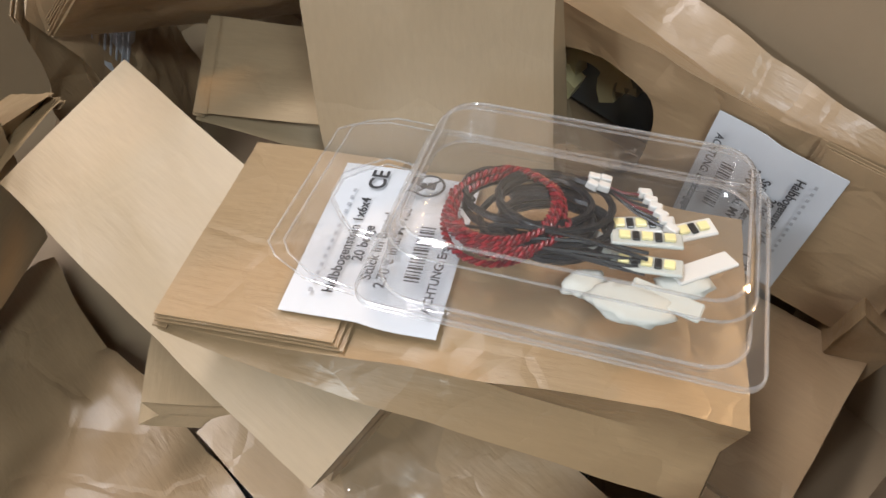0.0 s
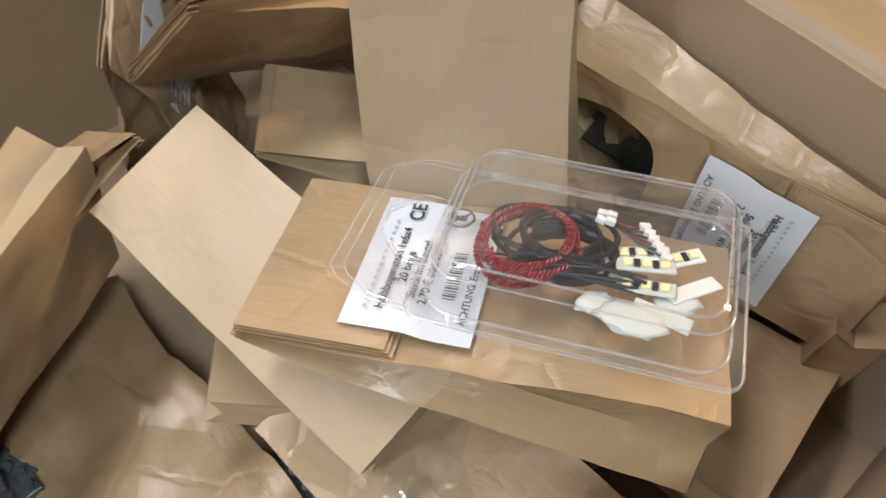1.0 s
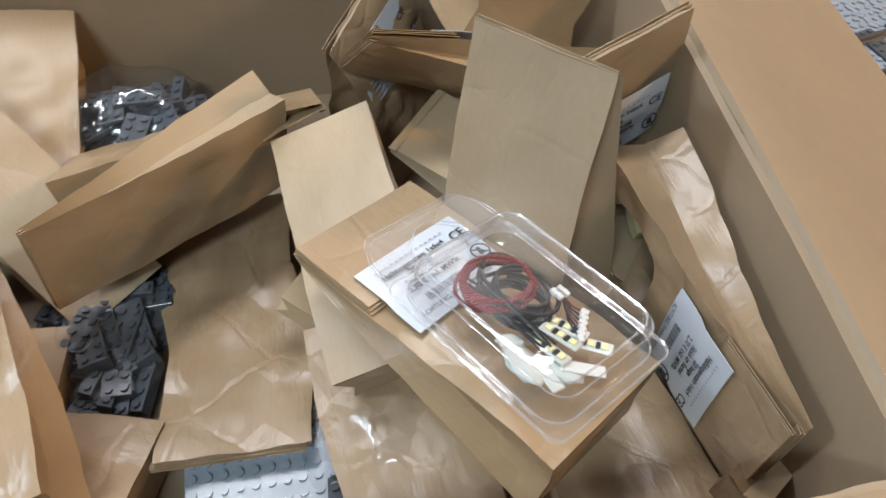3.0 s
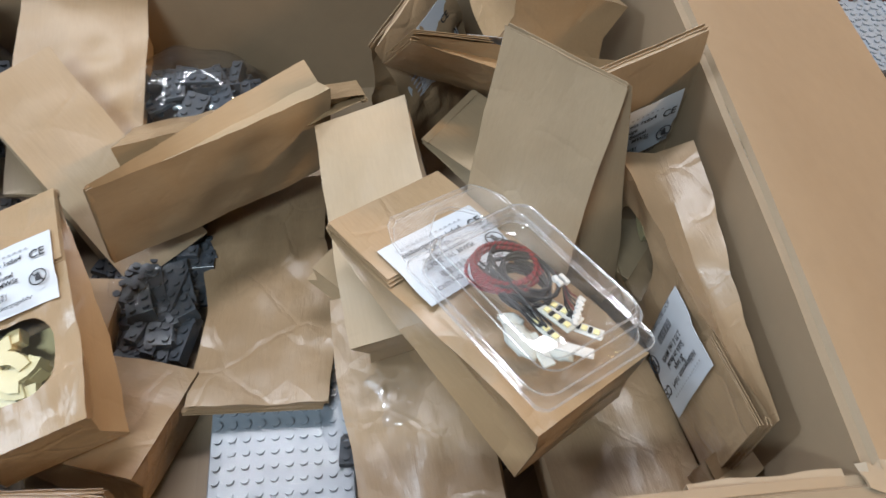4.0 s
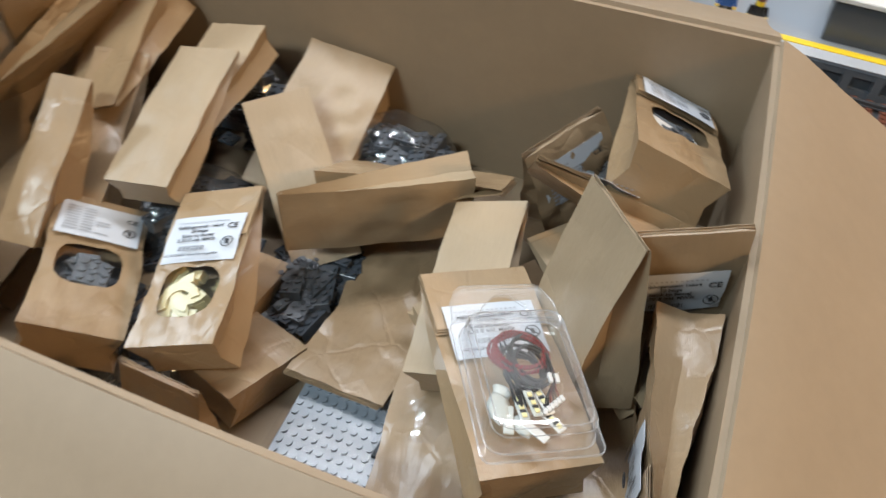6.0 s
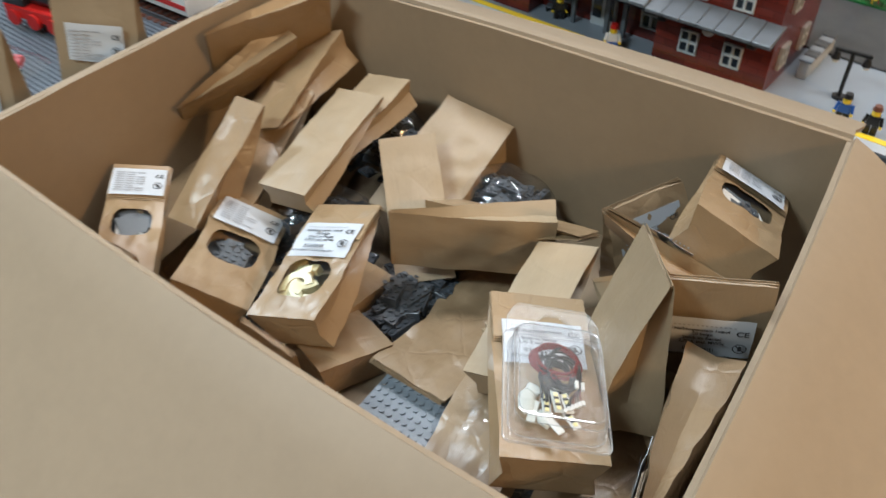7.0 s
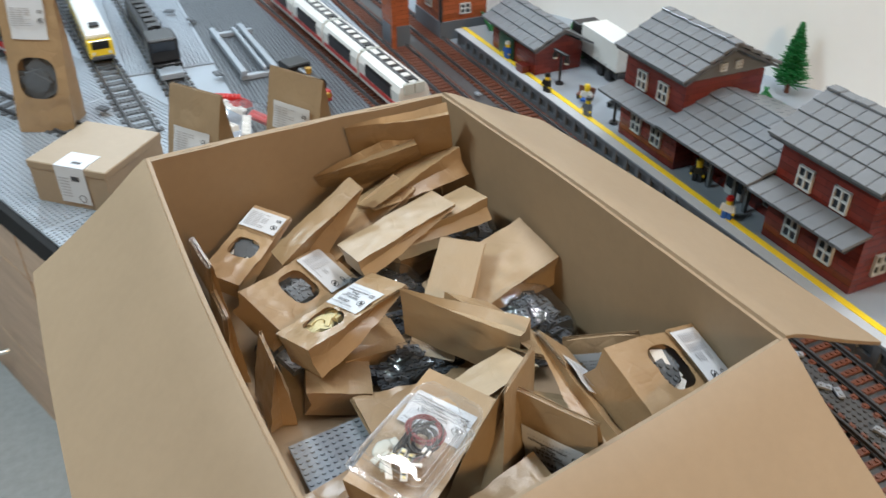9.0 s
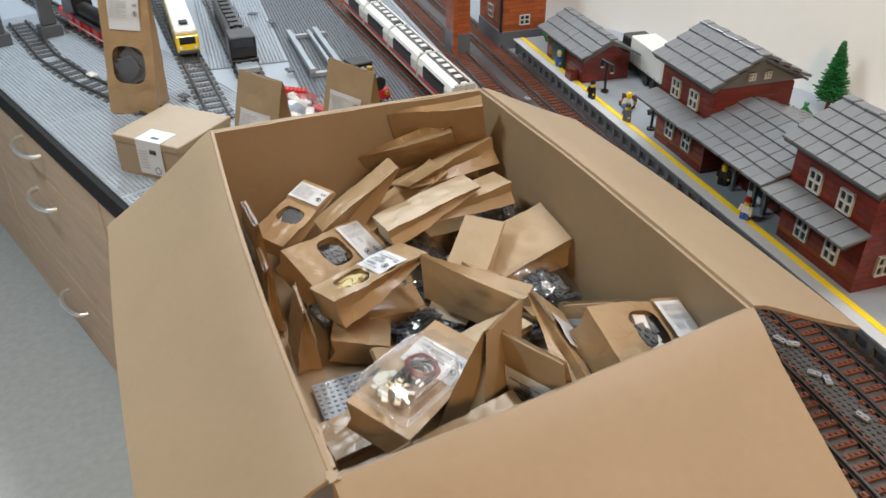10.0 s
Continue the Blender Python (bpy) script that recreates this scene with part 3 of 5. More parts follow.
# Bags: place, width, depth, height, top's offset, paper, crumple, label, price label, filling, folded flap
BAGS = (
    (pose(0.0531, 0.0736, -0.0760, -85.4, 7.7, -56.3), 0.0747, 0.0409, 0.1522, 0.0170, KRAFT, 0.0011, "brown paper bag lying face up under a clear blister pack", "full", None, 0.052),
    (pose(0.1435, 0.0978, -0.1257, -5.4, -7.1, -143.9), 0.0741, 0.0530, 0.1390, 0.0270, KRAFT_DULL, 0.0006, "plain brown paper bag standing upright", "", None, 0),
    (pose(0.1791, 0.0367, -0.0875, 161.1, 85.4, -13.1), 0.0729, 0.0410, 0.1534, 0.0119, KRAFT_CRUMPLED, 0.0013, "crumpled brown paper bag on its side with a price label", "full", beige_arch, 0.045),
    (pose(0.1118, 0.1554, -0.1071, -75.3, -19.1, -87.7), 0.0571, 0.0320, 0.1437, 0.0117, KRAFT_PALE, 0.0008, "pale flat paper bag beside the labelled bag", "", None, 0),
    (pose(0.2664, 0.1879, -0.1089, 84.2, -81.9, -140.3), 0.0715, 0.0275, 0.1453, 0.0103, KRAFT_PALE, 0.0011, "plain paper bag lying on its side", "", None, 0),
    (pose(0.2956, 0.2328, -0.1798, -83.1, -0.9, 88.0), 0.0780, 0.0260, 0.1868, 0.0090, KRAFT_CRUMPLED, 0.0036, "glossy creased paper bag lying over a grey baseplate", "", None, 0),
    (pose(0.2059, 0.0248, -0.1503, 9.3, -5.2, -68.3), 0.0792, 0.0300, 0.1500, 0.0120, KRAFT_DULL, 0.0006, "stiff paper bag standing near the carton wall", "full", None, 0),
    (pose(0.2765, 0.0437, -0.0239, -102.8, 20.3, -87.3), 0.0721, 0.0438, 0.1380, 0.0145, KRAFT, 0.0008, "paper bag with a film window full of grey pieces", "bars", pale_bits, 0.045),
    (pose(0.0707, 0.3355, -0.1127, -79.0, -16.1, -77.6), 0.0696, 0.0391, 0.1373, 0.0132, KRAFT, 0.0016, "labelled paper bag showing beige arch bricks in its window", "full", beige_arch, 0.05),
    (pose(0.0579, 0.4075, -0.1155, -92.3, 24.6, -65.2), 0.0699, 0.0400, 0.1442, 0.0159, KRAFT, 0.0016, "labelled paper bag showing dark grey bricks in its window", "bars", grey_bits, 0.05),
    (pose(0.0381, 0.4968, -0.1191, -75.4, 8.4, -49.6), 0.0539, 0.0300, 0.1266, 0.0109, KRAFT, 0.0010, "labelled paper bag with small grey parts in its window", "bars", pale_bits, 0.045),
    (pose(0.111, 0.499, -0.116, -48, 1, -85), 0.034, 0.055, 0.133, 0.025, KRAFT, 0.0010, "plain paper bag leaning over its neighbours", "", None, 0),
    (pose(0.1791, 0.4315, -0.0905, -72.7, -8.4, -87.0), 0.0569, 0.0295, 0.1411, 0.0101, KRAFT_PALE, 0.0010, "large pale paper bag on top of the heap", "", None, 0),
    (pose(0.366, 0.444, -0.065, -97, 11, 90), 0.056, 0.032, 0.150, 0.013, KRAFT_PALE, 0.0010, "pale paper bag half under another bag", "", None, 0),
    (pose(0.378, 0.530, -0.023, 110, -67, -131), 0.073, 0.022, 0.136, 0.008, KRAFT, 0.0008, "plain paper bag lying on its side against the far wall", "", None, 0),
    (pose(0.4004, 0.3516, -0.0917, -103.0, -9.7, 93.8), 0.0810, 0.0482, 0.1480, 0.0220, KRAFT_PALE, 0.0016, "creased pale paper bag leaning on the carton wall", "", None, 0),
    (pose(0.2161, 0.2929, -0.1642, -53.6, -3.5, -49.3), 0.0571, 0.0300, 0.1500, 0.0121, KRAFT_PALE, 0.0009, "flat pale paper bag beside the creased one", "", None, 0),
    (pose(0.017, 0.145, -0.160, -78, -13, -87), 0.075, 0.026, 0.150, 0.010, KRAFT_CRUMPLED, 0.0014, "glossy crumpled paper bag deep in the carton", "", None, 0),
    (pose(0.0180, 0.0465, -0.1400, -88, 0, -82), 0.0750, 0.0320, 0.1500, 0.0140, KRAFT_CRUMPLED, 0.0012, "glossy paper bag under the labelled bags", "", None, 0),
    (pose(0.273, -0.002, -0.085, -66, 47, 16), 0.073, 0.028, 0.150, 0.012, KRAFT, 0.0010, "folded paper bag wedged beside the carton wall", "bars", None, 0.045),
    (pose(0.1651, 0.0093, -0.1194, -71.2, 4.1, -38.4), 0.0581, 0.0320, 0.1400, 0.0140, KRAFT_PALE, 0.0010, "pale ribbed paper bag behind the upright one", "", None, 0),
    (pose(0.0253, 0.3278, -0.1922, -1.1, 4.3, -92.8), 0.0598, 0.0300, 0.0950, 0.0120, KRAFT, 0.0010, "paper bag standing at the carton wall", "", None, 0),
    (pose(0.154, 0.173, -0.144, -99, 18, -128), 0.075, 0.013, 0.120, 0.005, KRAFT_PALE, 0.0010, "pale ribbed paper bag under the flat one", "", None, 0),
    (pose(0.3422, 0.5512, -0.0551, 120.0, -50.7, -131.4), 0.0660, 0.0280, 0.1425, 0.0116, KRAFT, 0.0010, "plain paper bag under the one at the far wall", "", None, 0),
    (pose(0.383, 0.556, -0.055, -98, 21, 97), 0.070, 0.040, 0.150, 0.018, KRAFT, 0.0010, "folded paper bag in the far corner", "", None, 0),
    (pose(0.330, 0.094, -0.192, -2, -13, -37), 0.076, 0.056, 0.134, 0.026, KRAFT_CRUMPLED, 0.0030, "crumpled paper bag with a label against the long wall", "bars", None, 0),
    (pose(0.276, 0.316, -0.115, -79, -33, -176), 0.070, 0.034, 0.150, 0.014, KRAFT, 0.0012, "open paper bag behind the one on its side", "", None, 0),
    (pose(0.100, 0.283, -0.158, -88, 8, -22), 0.072, 0.034, 0.130, 0.014, KRAFT_CRUMPLED, 0.0016, "crumpled paper bag under the beige arches", "", None, 0),
    (pose(0.163, 0.323, -0.160, -88, 0, -8), 0.074, 0.034, 0.130, 0.012, KRAFT, 0.0008, "plain paper bag lying under the beige arches, base outward", "", None, 0),
    (pose(0.012, 0.415, -0.190, 2, 0, -92), 0.072, 0.018, 0.100, 0.008, KRAFT, 0.0008, "paper bag standing along the carton wall", "bars", None, 0.04),
    (pose(0.016, 0.470, -0.190, 3, 0, -88), 0.070, 0.018, 0.132, 0.008, KRAFT, 0.0008, "labelled paper bag standing along the carton wall", "bars", None, 0.05),
    (pose(0.175, 0.500, -0.130, -60, 0, -80), 0.050, 0.030, 0.140, 0.012, KRAFT_CRUMPLED, 0.0014, "thin glossy paper bag between two plain ones", "", None, 0),
    (pose(0.090, 0.560, -0.165, -78, 0, -88), 0.075, 0.032, 0.150, 0.012, KRAFT, 0.0010, "paper bag at the bottom by the short wall", "", None, 0),
    (pose(0.260, 0.500, -0.150, -88, 0, -84), 0.075, 0.040, 0.130, 0.016, KRAFT, 0.0010, "paper bag deep in the far corner", "", None, 0),
    (pose(0.020, 0.010, -0.150, 60, 82, 0), 0.072, 0.020, 0.100, 0.008, KRAFT, 0.0010, "narrow paper bag tucked into the crushed corner", "", None, 0),
)
RISE = {7: 0.027, 9: 0.022, 10: 0.029, 8: 0.004, 25: 0.018}     # labels that sit nearer the top
for i, (m, w, d, h, yt, mat, crumple, text, tag, fill, flap) in enumerate(BAGS):
    paper_bag(m, w, d, h, yt, i + 3, text, mat, crumple, flap=flap, window=fill, fill=fill, tag=(tag, RISE.get(i, 0.0)) if tag else None,
              drop=0.015 if i == 2 else 0.0, sunk=0.010 if i == 2 else 0.0, count=6 if i == 2 else 14)


# ---- clear blister pack with cables and light strips ----
def rounded(hw, hl, r, n=6):
    pts = []
    for cx, cy, a in ((hw - r, hl - r, 0), (-hw + r, hl - r, 90), (-hw + r, -hl + r, 180), (hw - r, -hl + r, 270)):
        for k in range(n + 1):
            q = radians(a + 90 * k / n)
            pts.append((cx + r * math.cos(q), cy + r * math.sin(q)))
    return pts


def shell_bm(levels):
    """A thin moulded shell through rounded outlines: (half width, half length, corner, height)."""
    bm = bmesh.new()
    rings = [[bm.verts.new((x, y, z)) for x, y in rounded(hw, hl, r)] for hw, hl, r, z in levels]
    n = len(rings[0])
    for a, b in zip(rings, rings[1:]):
        for i in range(n):
            bm.faces.new((a[i], a[(i + 1) % n], b[(i + 1) % n], b[i]))
    bm.faces.new(rings[-1])
    bmesh.ops.recalc_face_normals(bm, faces=bm.faces)
    return bm


BLISTER = clear_film("clear_blister_plastic", 0.05, (0.985, 0.985, 0.99), 0.55, 0.016, 0.14, 0.9)
BLISTER_EDGE = clear_film("clear_blister_edge", 0.10, (0.97, 0.975, 0.98), 0.8, 0.08, 0.1, 1.0)
MAIN = pose(0.0531, 0.0736, -0.0760, -85.4, 7.7, -56.3)
seat = MAIN @ pose(0.0045, -0.0070, 0.0600, 90, 0, 0) @ pose(0, 0, 0, -6.0, 0, -3.5)
blister = thing("blister_pack", seat, "clear plastic blister pack of red and black cables", "blister pack")
SHELL = Matrix.Translation((-0.0028, -0.0110, 0))      # the dome sits nearer the foot of the card
top = part("lid", shell_bm([(0.0355, 0.0490, 0.006, 0.0028), (0.0325, 0.0452, 0.011, 0.0030), (0.0318, 0.0446, 0.011, 0.0050), (0.0306, 0.0432, 0.010, 0.0170),
                            (0.0292, 0.0416, 0.009, 0.0200), (0.0276, 0.0400, 0.009, 0.0207)]), BLISTER, blister, "domed clear lid", m=SHELL, smooth=True)
low = part("tray", shell_bm([(0.0360, 0.0495, 0.006, 0.0022), (0.0327, 0.0455, 0.011, 0.0021), (0.0320, 0.0447, 0.011, 0.0006), (0.0325, 0.0437, 0.011, 0.0005)]),
           BLISTER, blister, "flat clear tray", m=SHELL, smooth=True)
hangs = []
for z, reach in ((0.0024, 0.027), (0.0046, 0.0225)):
    tab = bmesh.new()
    outer = [(-0.0345, 0.0), (-0.0335, reach * 0.5), (-0.0290, reach * 0.86), (-0.0250, reach), (0.0250, reach), (0.0290, reach * 0.86), (0.0335, reach * 0.5), (0.0345, 0.0)]
    inner = [(-0.0150, 0.0), (-0.0150, 0.008), (-0.0095, 0.0135), (-0.0045, 0.0175), (0.0045, 0.0175), (0.0095, 0.0135), (0.0150, 0.008), (0.0150, 0.0)]
    o = [tab.verts.new((x, y, z)) for x, y in outer]
    i = [tab.verts.new((x, y, z)) for x, y in inner]
    for k in range(7):
        tab.faces.new((o[k], o[k + 1], i[k + 1], i[k]))
    hang = part("hang_tab", tab, BLISTER, blister, "clear hanging tab", m=pose(-0.0028, 0.0380, 0.0004, 4, 0, 0))
    edge = part("moulded_edge", tube_bm([(x, y, z) for x, y in outer], 0.0003, 5), BLISTER_EDGE, blister, m=pose(-0.0028, 0.0380, 0.0004, 4, 0, 0), smooth=True)
    hole = part("moulded_edge", tube_bm([(x, y, z) for x, y in inner], 0.0003, 5), BLISTER_EDGE, blister, m=pose(-0.0028, 0.0380, 0.0004, 4, 0, 0), smooth=True)
    hangs += [hang, edge, hole]
for ob in [top, low] + hangs:
    ob.visible_shadow = False
rim = part("rim", tube_bm([(x, y, 0.0030) for x, y in rounded(0.0360, 0.0495, 0.006)], 0.0004, 5, True), BLISTER_EDGE, blister, m=SHELL, smooth=True)
rim.visible_shadow = False
for hw, hl, r, z, rad in ((0.0360, 0.0495, 0.006, 0.0016, 0.0004), (0.0327, 0.0454, 0.011, 0.0034, 0.0005), (0.0307, 0.0434, 0.010, 0.0168, 0.0004), (0.0281, 0.0405, 0.009, 0.0204, 0.0005)):
    fold = part("moulded_edge", tube_bm([(x, y, z) for x, y in rounded(hw, hl, r)], rad, 5, True), BLISTER_EDGE, blister, m=SHELL, smooth=True)
    fold.visible_shadow = False


def coil(cx, cy, rx, ry, z, turns, amp, phase, twist, n=110):
    pts = []
    for k in range(int(n * turns)):
        q = 2 * math.pi * k / n + phase
        wob = 1 + 0.07 * math.sin(q * 2.3 + 1) + 0.03 * (k / n)
        tw = 2 * math.pi * k / 6.5 + twist
        pts.append((cx + (rx * wob + amp * math.cos(tw)) * math.cos(q), cy + (ry * wob + amp * math.cos(tw)) * math.sin(q), z + amp * math.sin(tw) + 0.0007 * (k / n)))
    return pts


CABLE_RED = plain("red_cable", (0.235, 0.009, 0.016), 0.35, vary=0.1)
CABLE_DARK_RED = plain("dark_red_cable", (0.11, 0.008, 0.010), 0.35, vary=0.1)
CABLE_BLACK = plain("black_cable", (0.010, 0.010, 0.011), 0.32, vary=0.1)
CREAM = plain("cream_adhesive", (0.462, 0.479, 0.445), 0.5, vary=0.06)
LED = plain("phosphor_yellow", (0.80, 0.72, 0.36), 0.3, vary=0.05)
rnd = random.Random(4)
for k in range(8):
    ring = k // 2
    part("cable", tube_bm(coil(-0.0026 + 0.0012 * math.sin(ring * 2.1), 0.0078 + 0.0016 * math.cos(ring * 1.7), 0.0168 - 0.0009 * ring, 0.0154 - 0.0008 * ring,
                               0.0056 + 0.0015 * ring, 1.15 + 0.15 * ring, 0.00056, 0.8 * ring + 0.4, math.pi * (k % 2) + ring, 190), 0.00052, 6), CABLE_RED if (k + ring) % 3 else CABLE_DARK_RED, blister, "twisted red cable", smooth=True)
for k in range(7):
    part("cable", tube_bm(coil(-0.0005 + rnd.uniform(-0.003, 0.004), -0.0005 + rnd.uniform(-0.006, 0.006), 0.0095 + 0.0010 * (k % 4), 0.0135 + rnd.uniform(-0.001, 0.003), 0.0034 + 0.0011 * k, 1.4, 0.00008, k * 1.1 + 0.5, 0.0), 0.00105, 6), CABLE_BLACK, blister, "coiled black cable", smooth=True)
# loose black leads running from the coil to the light strips
for k in range(8):
    x0, x1 = -0.0125 + rnd.uniform(-0.002, 0.002), -0.0115 + rnd.uniform(-0.0022, 0.0022)
    pts = [(x0 + (x1 - x0) * s + 0.0022 * math.sin(s * 3 + k), 0.020 - 0.050 * s, 0.0050 + 0.0006 * k + 0.002 * math.sin(s * 3.1)) for s in (0.08 * k * 0.4, 0.25, 0.45, 0.65, 0.85, 1.0)]
    part("cable", tube_bm(pts, 0.00055, 5), CABLE_BLACK, blister, smooth=True)
for k in range(6):
    y1 = -0.0265 - 0.0016 * k
    pts = [(0.0120 + rnd.uniform(-0.002, 0.002), 0.002, 0.009), (0.0140, -0.008 - 0.001 * k, 0.0105), (0.0120 - 0.0014 * k, (y1 - 0.008) / 2 - 0.004, 0.0095), (0.0140 - 0.0024 * k, y1, 0.0085)]
    part("cable", tube_bm(pts, 0.00045, 5), CABLE_BLACK if k % 3 else CABLE_DARK_RED, blister, smooth=True)
    part("plug", box_bm(-0.0013, 0.0013, -0.0018, 0.0018, 0, 0.0022, 0.0003), WHITE, blister, "small white plug", m=pose(0.0140 - 0.0024 * k, y1, 0.0078, 8, 5, rnd.uniform(-25, 25)))
for k in range(4):
    part("plug", box_bm(-0.0012, 0.0012, -0.0016, 0.0016, 0, 0.0022, 0.0003), WHITE, blister, "small white plug", m=pose(0.0140 - 0.0044 * (k % 2), -0.0125 - 0.0030 * (k // 2), 0.0100 + 0.0012 * (k % 2), 10, 5, rnd.uniform(-30, 30)))
# light strips with their diodes, and lumps of white backing paper
for k, (x, y, z, rz) in enumerate(((-0.0040, -0.0290, 0.0088, 8), (0.0035, -0.0270, 0.0064, 14), (-0.0105, -0.0300, 0.0064, 2), (0.0060, -0.0380, 0.0045, 30), (-0.0190, -0.0360, 0.0046, -12), (-0.0060, -0.0440, 0.0048, 40))):
    strip = part("light_strip", box_bm(-0.0030, 0.0030, -0.0090, 0.0090, 0, 0.0012, 0.0004), WHITE if k % 2 else CREAM, blister, "short white light strip", m=pose(x, y, z, rnd.uniform(-6, 6), rnd.uniform(-8, 8), rz))
    if k < 4:
        for j in (-1, 0, 1):
            part("diode", box_bm(-0.0014, 0.0014, -0.0014, 0.0014, 0, 0.0010, 0.0002), LED, strip, m=Matrix.Translation((0, j * 0.0056, 0.0012)))
        for j in (-1, 1):
            part("resistor", box_bm(-0.0018, 0.0018, -0.0009, 0.0009, 0, 0.0007, 0.0002), BLACK, strip, m=Matrix.Translation((0, j * 0.0028, 0.0012)))
for k, (x, y, z, rx, ry) in enumerate(((-0.0225, -0.0280, 0.0050, 0.0062, 0.0105), (-0.0120, -0.0400, 0.0040, 0.0050, 0.0075), (-0.0180, -0.0160, 0.0036, 0.0045, 0.0060), (-0.0040, -0.0170, 0.0036, 0.0060, 0.0050))):
    lump = bmesh.new()
    bmesh.ops.create_icosphere(lump, subdivisions=3, radius=1.0)
    for v in lump.verts:
        swell = 1 + 0.30 * noise.noise(v.co * 1.9 + Vector((k * 3.1, 0, 0))) + 0.12 * noise.noise(v.co * 4 + Vector((0, k * 2.2, 0)))
        v.co = Vector((v.co.x * rx * swell, v.co.y * ry * swell, v.co.z * 0.0017 * swell))
    soft = mesh_of(lump, "backing_paper", CREAM)
    for p in soft.polygons:
        p.use_smooth = True
    part("backing_paper", soft, None, blister, "crumpled white backing paper", m=pose(x, y, z, 0, 0, 20 * k))


# ---- grey bricks in clear bags ----
BRICK_GREY = plain("bluish_grey_plastic", (0.070, 0.078, 0.091), 0.26, vary=0.1)


def brick_bag(cx, cy, z, rx, ry, rise, count, seed, text):
    bag = thing("brick_bag", pose(cx, cy, z), text, "bag of bricks", "clear bags of grey bricks")
    r = random.Random(seed)
    for i in range(count):
        q, s = r.uniform(0, 2 * math.pi), math.sqrt(r.random())
        x, y = math.cos(q) * s * rx * 0.9, math.sin(q) * s * ry * 0.9
        zz = rise * (1 - s * s) * r.uniform(0.55, 0.85)
        size = r.choice(((0.016, 0.016), (0.016, 0.032), (0.016, 0.032), (0.016, 0.024), (0.008, 0.032)))
        little_brick(*size, r.choice((0.0096, 0.0096, 0.0032)), BRICK_GREY, bag, pose(x, y, zz + 0.005, r.uniform(-16, 16), r.uniform(-16, 16), r.choice((0, 90)) + r.uniform(-25, 25)))
    bm = bmesh.new()
    n, rings = 40, []
    for k in range(13):
        f = k / 12
        ring = []
        for i in range(n):
            q = 2 * math.pi * i / n
            w = 1 + 0.10 * noise.noise(Vector((math.cos(q) * 2 + seed, math.sin(q) * 2, f)))
            x, y = math.cos(q) * rx * w * math.cos(f * math.pi / 2 * 0.97) * 1.06, math.sin(q) * ry * w * math.cos(f * math.pi / 2 * 0.97) * 1.06
            zz = (rise + 0.010) * math.sin(f * math.pi / 2) + 0.006 * noise.noise(Vector((x * 55, y * 55, seed)))
            ring.append(bm.verts.new((x, y, max(0.0, zz))))
        rings.append(ring)
    for a, b in zip(rings, rings[1:]):
        for i in range(n):
            bm.faces.new((a[i], a[(i + 1) % n], b[(i + 1) % n], b[i]))
    bm.faces.new(rings[-1])
    part("film", bm, FILM_CRINKLED, bag, "crinkled clear film", smooth=True).visible_shadow = False
    return bag


FILM_CRINKLED = clear_film("crinkled_clear_film", 0.09, (0.95, 0.955, 0.965), 0.40, 0.008, 0.9, 0.55)
brick_bag(0.208, 0.304, -0.190, 0.060, 0.035, 0.028, 64, 1, "clear bag of dark grey bricks deep in the carton")
brick_bag(0.345, 0.285, -0.185, 0.055, 0.065, 0.060, 46, 2, "clear bag of dark grey bricks by the long wall")
brick_bag(0.215, 0.415, -0.180, 0.060, 0.052, 0.050, 40, 3, "clear bag of dark grey bricks under the pale bags")
# added filler: dark bricks stand for the deep shade in this gap
brick_bag(0.120, 0.135, -0.192, 0.070, 0.065, 0.040, 46, 5, "clear bag of dark grey bricks, added to darken the gap under the labelled bags")
brick_bag(0.110, 0.400, -0.192, 0.065, 0.060, 0.040, 42, 6, "clear bag of dark grey bricks under the arch bags")
brick_bag(0.365, 0.450, -0.180, 0.038, 0.060, 0.075, 34, 4, "clear bag of dark grey bricks in the far corner")

# ---- studded baseplate in film ----
plate = thing("baseplate", pose(0.095, 0.225, -0.184, 0, -3, -1), "light grey studded baseplate in a clear film sleeve", "baseplate")
part("plate", box_bm(-0.064, 0.064, -0.040, 0.040, -0.003, 0.0, 0.0006), GREY_PLATE, plate)
studs = studs_bm([(-0.060 + 0.008 * i, -0.036 + 0.008 * j, 0.0) for i in range(16) for j in range(10)], seg=12)
studs.materials.append(GREY_PLATE)
tagged(part("stud", studs, None, plate), kind="stuff")
grid = [[Vector((-0.068 + 0.0085 * i, -0.046 + 0.0077 * j, 0.0022 + 0.0006 * noise.noise(Vector((i * 0.9, j * 0.9, 3))) - (0.004 if j in (0, 12) else 0))) for i in range(17)] for j in range(13)]
part("sleeve", sheet_bm(grid, 0), FILM, plate, "clear film sleeve", smooth=True).visible_shadow = False


# ---- drawers under the table ----
EP = pose(0.128, 0, 0, 0, 0, 17.8)        # x into the table, y along its front edge
PP = pose(0.139, 0, 0, 0, 0, 18.2)        # the plates, set back from the edge


def handle_bm(length):
    pts = []
    for k in range(13):
        q = math.pi * k / 12
        pts.append((-0.034 * abs(math.sin(q)) ** 0.7, -length / 2 * math.cos(q), 0))
    return tube_bm(pts, 0.0055, 10)


